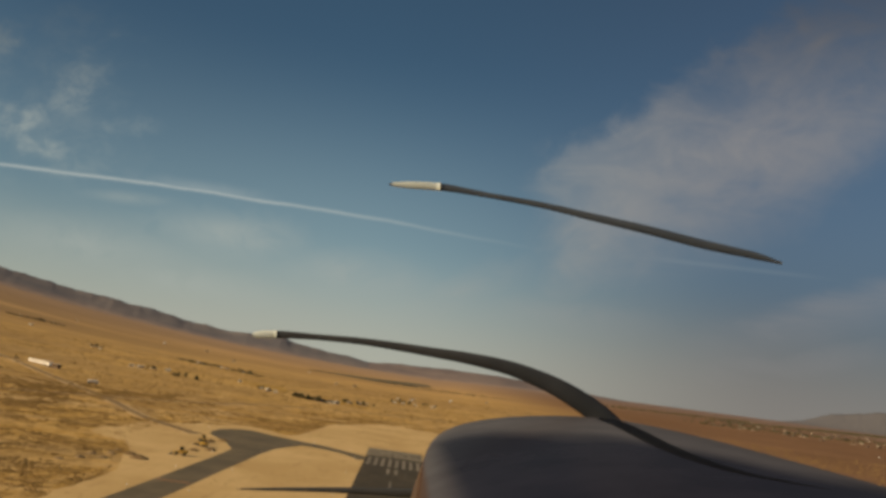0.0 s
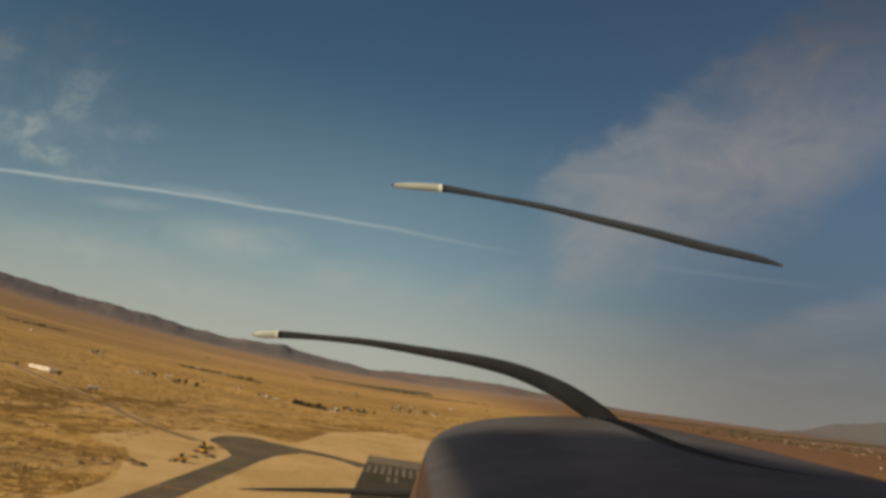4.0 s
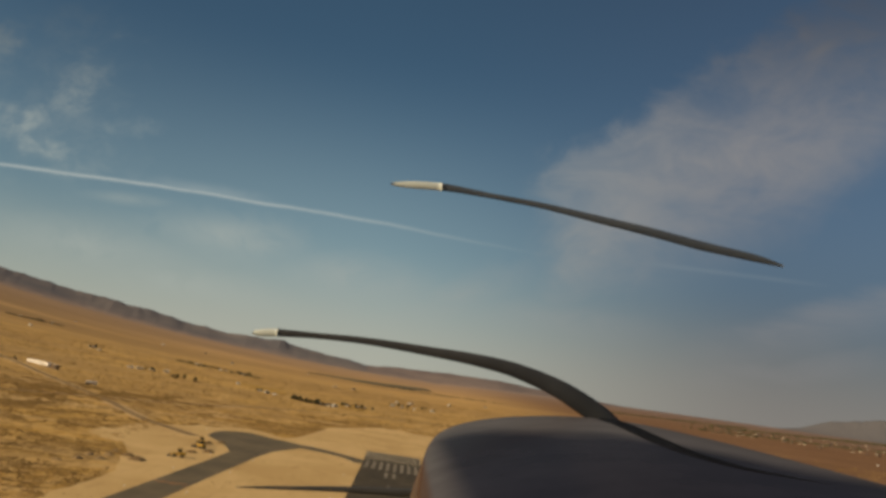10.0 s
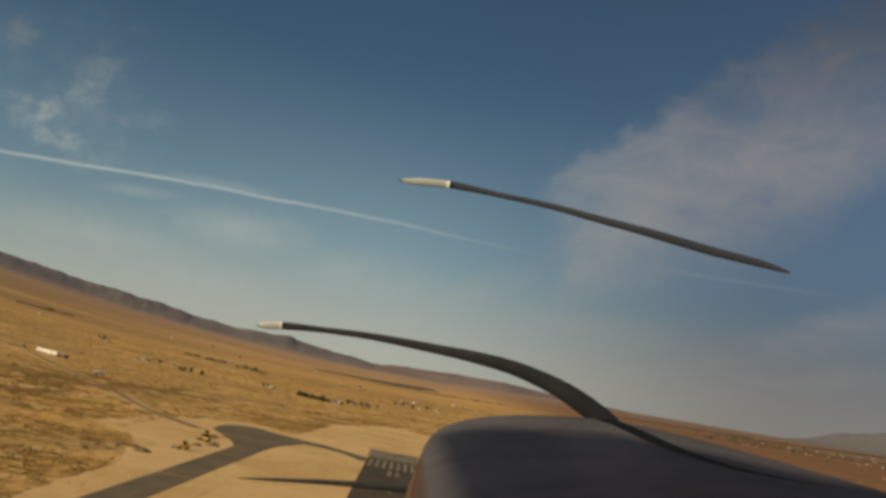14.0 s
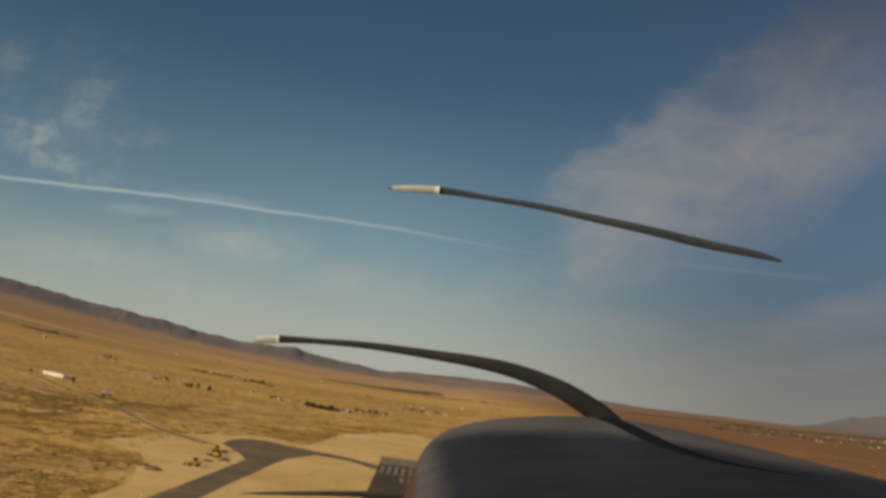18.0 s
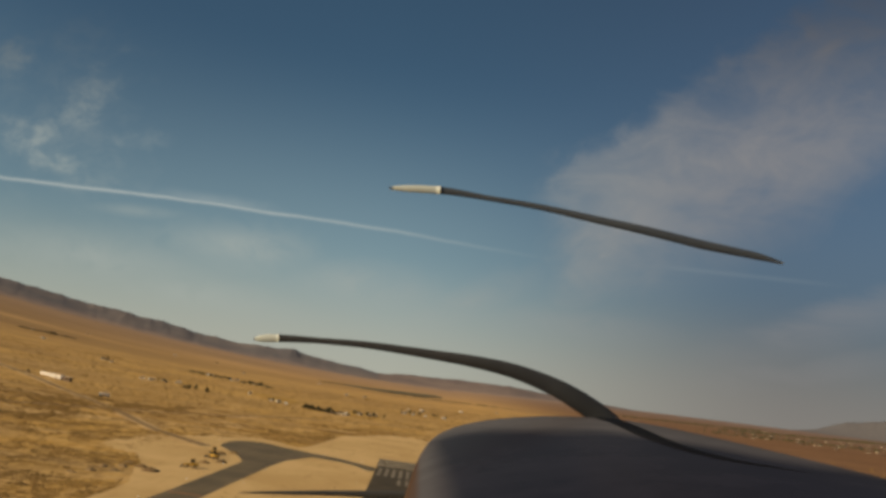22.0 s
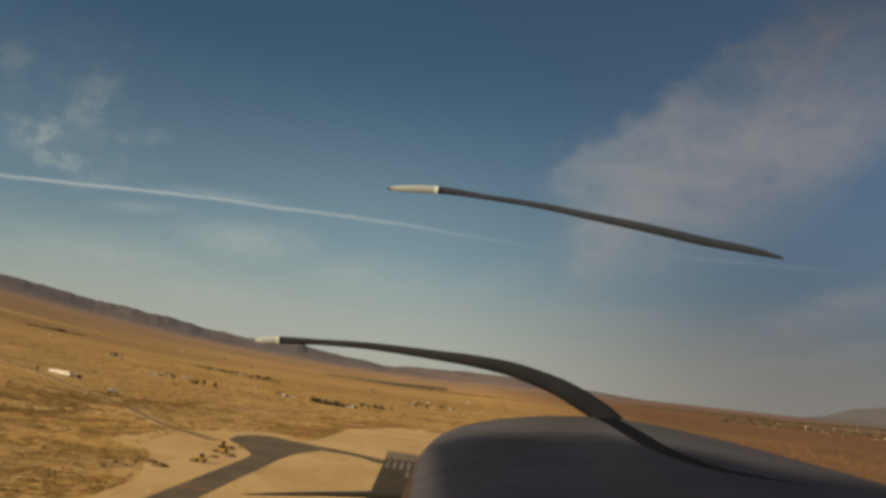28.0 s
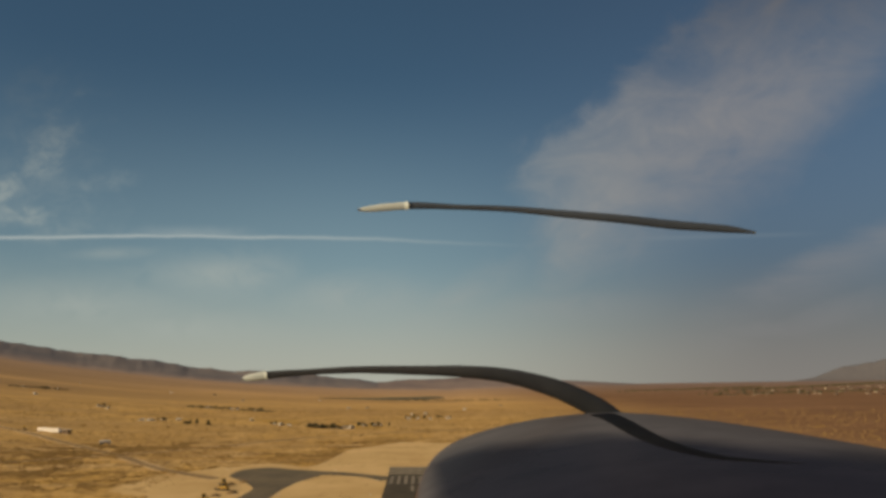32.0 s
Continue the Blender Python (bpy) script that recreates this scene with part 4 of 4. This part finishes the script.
def excavator(label):
    base = new("excavator")
    for x in (-1.1, 1.1):
        part("track", boxed((0.6, 3.6, 0.8), (x, 0, 0), 0.25), RUBBER, base)
    part("deck", boxed((2.5, 3.2, 0.9), (0, -0.3, 0.95), 0.12), STEEL, base)
    cab = part("cab", boxed((1.0, 1.5, 1.5), (-0.7, 0.6, 1.85), 0.1), YELLOW, base)
    part("window", boxed((0.85, 0.08, 0.9), (-0.7, 1.36, 2.2)), GLASS, cab)
    for name, at, tilt, long in (("boom", (0.2, 2.6, 2.6), 32, 3.6), ("stick", (0.2, 4.9, 2.5), -62, 2.6)):
        ob = part(name, boxed((0.32, long, 0.4), (0, 0, -0.2), 0.06), YELLOW, base)
        ob.location, ob.rotation_euler = at, (radians(tilt), 0, 0)
    part("bucket", boxed((0.9, 0.8, 0.8), (0.2, 5.6, 0.4), 0.15), STEEL, base)
    return tagged(base, label, "excavator", "earth-moving machines")


stand(excavator("dark and yellow excavator beside the site trailers"), -385, 676, 40)


gravel = heap(9, 2.2, 1.1)
gravel.name = "gravel_mound"
gravel.data.materials[0] = GRAVEL
tagged(stand(gravel, -104, 380, 20, 0.05), "heap of dark gravel beside the taxiway", "gravel mound", "gravel mounds")
for i, (x, y) in enumerate(((-131, 271), (-128, 280), (-129, 292), (-124, 298), (-126, 308), (-122, 286))):
    copy_thing(gravel, Matrix.Translation((x, y, rise(x, y) + 0.02)) @ pose(0, 0, 0, 0, 0, i * 47) @ Matrix.Scale(0.75 + 0.05 * (i % 4), 4))


# ---- the aircraft's nose, in the flyer's own axes: x right, y ahead, z up from the camera ----
aircraft = new("light_aircraft")
aircraft.matrix_world = FLIGHT
tagged(aircraft, "dark blue light aircraft nose with black white-tipped propeller", "aircraft")


# middle, half width, crest behind and ahead, depth, roundness, length, bluntness, taper
COWL_FORM = (0.381, 0.385, -0.0753, -0.1893, 0.0911, 1.6, 1.838, 4.06, -0.074)


def cowling():
    mid, half, back, front, deep, power, end, blunt, taper = COWL_FORM
    begin = 0.18
    ys = [begin + (0.65 - begin) * i / 10 for i in range(10)] + [0.65 + (end - 0.65) * math.sin(math.pi / 2 * (i + 0.5) / 88) for i in range(88)] + [end]
    verts, faces = [], []
    n = 120
    for y in ys:
        f = (y - 0.3) / (end - 0.3)
        k = max(0.0, 1 - max(0.0, (y - 0.35) / (end - 0.35)) ** blunt) ** (1 / blunt)
        w, h = half * (1 - taper * f) * (0.25 + 0.75 * k), deep * (0.25 + 0.75 * k)
        zc = back + (front - back) * f - deep - 0.01 * (1 - k)
        for i in range(n + 1):
            a = math.pi * i / n
            c, s = math.cos(a), math.sin(a)
            verts.append((mid - w * math.copysign(abs(c) ** (2 / power), c), y, zc + h * abs(s) ** (2 / power)))
        # the cheeks below the widest line
        for side in (1, -1):
            for j in range(1, 9):
                d = j / 8
                bulge = 0.019 * math.sin(math.pi * min(1, d * 1.2))
                verts.append((mid + side * w * (1 + bulge / half) * (1 - 0.25 * max(0, d - 0.5) ** 1.5), y, zc - 0.36 * d * (0.4 + 0.6 * k)))
    row = n + 1 + 16
    for j in range(len(ys) - 1):
        a, b = j * row, (j + 1) * row
        for i in range(n):
            faces.append((a + i, a + i + 1, b + i + 1, b + i))
        right, left = [n] + [n + 1 + i for i in range(8)], [0] + [n + 9 + i for i in range(8)]
        for i in range(8):
            faces.append((a + right[i], a + right[i + 1], b + right[i + 1], b + right[i]))
            faces.append((a + left[i + 1], a + left[i], b + left[i], b + left[i + 1]))
    belly = []
    for j in range(len(ys) - 1):
        a, b = j * row, (j + 1) * row
        belly.append((a + n + 8, a + n + 16, b + n + 16, b + n + 8))
    sheet("belly_panel", verts, belly, CHEEK, aircraft)
    wall = [i for i in range(n + 1)] + [n + 1 + i for i in range(8)] + [n + 16 - i for i in range(8)]
    sheet("firewall", [verts[i] for i in wall], [tuple(range(len(wall)))], STEEL, aircraft)
    last = (len(ys) - 1) * row
    faces.append(tuple(last + i for i in range(n + 1)))
    tops = [q for q in faces if all(i % row <= n for i in q)]
    rear, fore = [], []
    for q in tops:
        (fore if verts[q[0]][1] > 1.35 else rear).append(q)
    tagged(sheet("cowling", verts, rear, COWL, aircraft, smooth=True), "midnight-blue engine cowling with reflections put into its colour")
    tagged(sheet("cowl_front", verts, fore, COWL, aircraft, smooth=True), "front of the cowling, grey sky reflection put into its blue")
    for side, low, high in (("right", n + 1, n + 8), ("left", n + 9, n + 16)):
        mine = [q for q in faces if any(low <= i % row <= high for i in q) and not any(i % row > n and not low <= i % row <= high for i in q)]
        tagged(sheet("cheek_panel", verts, mine, CHEEK, aircraft, smooth=True), "lower cheek of the cowling, the ground's brown reflection put into its colour")


def cowl_top(x, y):
    """The height of the cowling's upper face."""
    mid, half, back, front, deep, power, end, blunt, taper = COWL_FORM
    k = max(0.0, 1 - max(0.0, (y - 0.35) / (end - 0.35)) ** blunt) ** (1 / blunt)
    f = (y - 0.3) / (end - 0.3)
    w, h = half * (1 - taper * f) * (0.25 + 0.75 * k), deep * (0.25 + 0.75 * k)
    return back + (front - back) * f - deep - 0.01 * (1 - k) + h * max(0.0, 1 - abs((x - mid) / w) ** power) ** (1 / power)


def hinge():
    """A dark raised strip along the crest, standing in for the blade's reflection; it lies flat, so it is drawn wide
    where it runs across.
    """
    line = spline(((0.330, 1.47), (0.323, 1.385), (0.312, 1.262), (0.288, 1.012), (0.280, 0.854), (0.289, 0.732), (0.313, 0.675), (0.339, 0.641)), 8)
    verts, faces = [], []
    for i, q in enumerate(line):
        f = i / (len(line) - 1)
        d = (line[min(i + 1, len(line) - 1)] - line[max(i - 1, 0)]).normalized()
        wide = 0.024 * (1 - f) ** 0.8
        for k, dz in ((-1, 0.0005), (-0.7, 0.0025), (0.7, 0.0025), (1, 0.0005)):
            x, y = q.x - d.y * wide * k, q.y + d.x * wide * k * 2.2
            verts.append((x, y, cowl_top(x, y) + dz * (1 - f)))
    for i in range(len(line) - 1):
        for j in range(3):
            a = i * 4 + j
            faces.append((a, a + 1, a + 5, a + 4))
    tagged(sheet("hinge", verts, faces, DARK_REFLECTION, aircraft, smooth=True), "dark strip on the cowling's crest standing in for the blade's reflection")


cowling()
hinge()
DISC = 1.9      # the propeller's plane ahead of the camera


def blade(points, widths, tip, label, body, paint):
    """A slim blade in the propeller's plane: a lens-shaped section along a smooth line; the first piece of it is the painted tip."""
    line = spline(points, 10)
    n = len(line)
    cut = int(tip * n)
    made = []
    for name, a, b, material in (("blade", cut, n - 1, body), ("tip", 0, cut, paint)):
        verts, faces = [], []
        k = 10
        for i in range(a, b + 1):
            d = (line[min(i + 1, n - 1)] - line[max(i - 1, 0)]).normalized()
            side = Vector((-d.y, d.x, 0))
            f = i / (n - 1) * (len(widths) - 1)
            q = min(int(f), len(widths) - 2)
            w = (widths[q] + (widths[q + 1] - widths[q]) * (f - q)) * math.sqrt(1 - 0.94 * (1 - min(1, i / 7)) ** 2)
            for j in range(k):
                t = 2 * math.pi * j / k
                p = line[i] + side * w / 2 * math.cos(t)
                verts.append((p.x, DISC + 0.16 * w * math.sin(t), p.y))
        m = b - a
        for i in range(m):
            for j in range(k):
                faces.append((i * k + j, i * k + (j + 1) % k, (i + 1) * k + (j + 1) % k, (i + 1) * k + j))
        faces += [tuple(range(k)), tuple(m * k + j for j in range(k))[::-1]]
        made.append(sheet(name, verts, faces, material, aircraft if name == "blade" else made[0], smooth=True))
    tagged(made[0], label)
    tagged(made[1], "white painted blade tip" if paint is TIP else "thin worn grey blade tip")


blade(((-0.503, -0.140), (-0.439, -0.130), (-0.335, -0.122), (-0.201, -0.116), (-0.031, -0.118), (0.070, -0.121), (0.172, -0.131), (0.273, -0.155), (0.343, -0.182), (0.408, -0.215), (0.487, -0.262), (0.574, -0.290), (0.688, -0.305)),
      (0.021, 0.020, 0.015, 0.018, 0.025, 0.031, 0.037, 0.045, 0.051, 0.054, 0.042, 0.028, 0.012), 0.083, "curved black propeller blade rising over the cowling", BLACK, TIP)
blade(((-0.211, 0.296), (-0.078, 0.307), (0.049, 0.303), (0.189, 0.297), (0.329, 0.284), (0.469, 0.271), (0.607, 0.255), (0.744, 0.244), (0.819, 0.234)),
      (0.020, 0.020, 0.014, 0.016, 0.020, 0.023, 0.024, 0.020, 0.007), 0.125, "thin grey propeller blade against the sky", GREY, TIP)
blade(((-0.479, -0.528), (-0.372, -0.513), (-0.228, -0.494), (-0.057, -0.475), (0.056, -0.461), (0.198, -0.445)), (0.004, 0.009, 0.014, 0.022, 0.03, 0.035), 0.03, "dark propeller blade low beside the cowling", BLACK, GREY)
bm = bmesh.new()
bmesh.ops.create_uvsphere(bm, u_segments=24, v_segments=14, radius=0.13, matrix=Matrix.Translation((0.36, DISC - 0.02, -0.36)) @ Matrix.Diagonal((1, 1.3, 1, 1)))
for f in bm.faces:
    f.smooth = True
part("spinner", bm, COWL, aircraft, "dark blue rounded spinner")
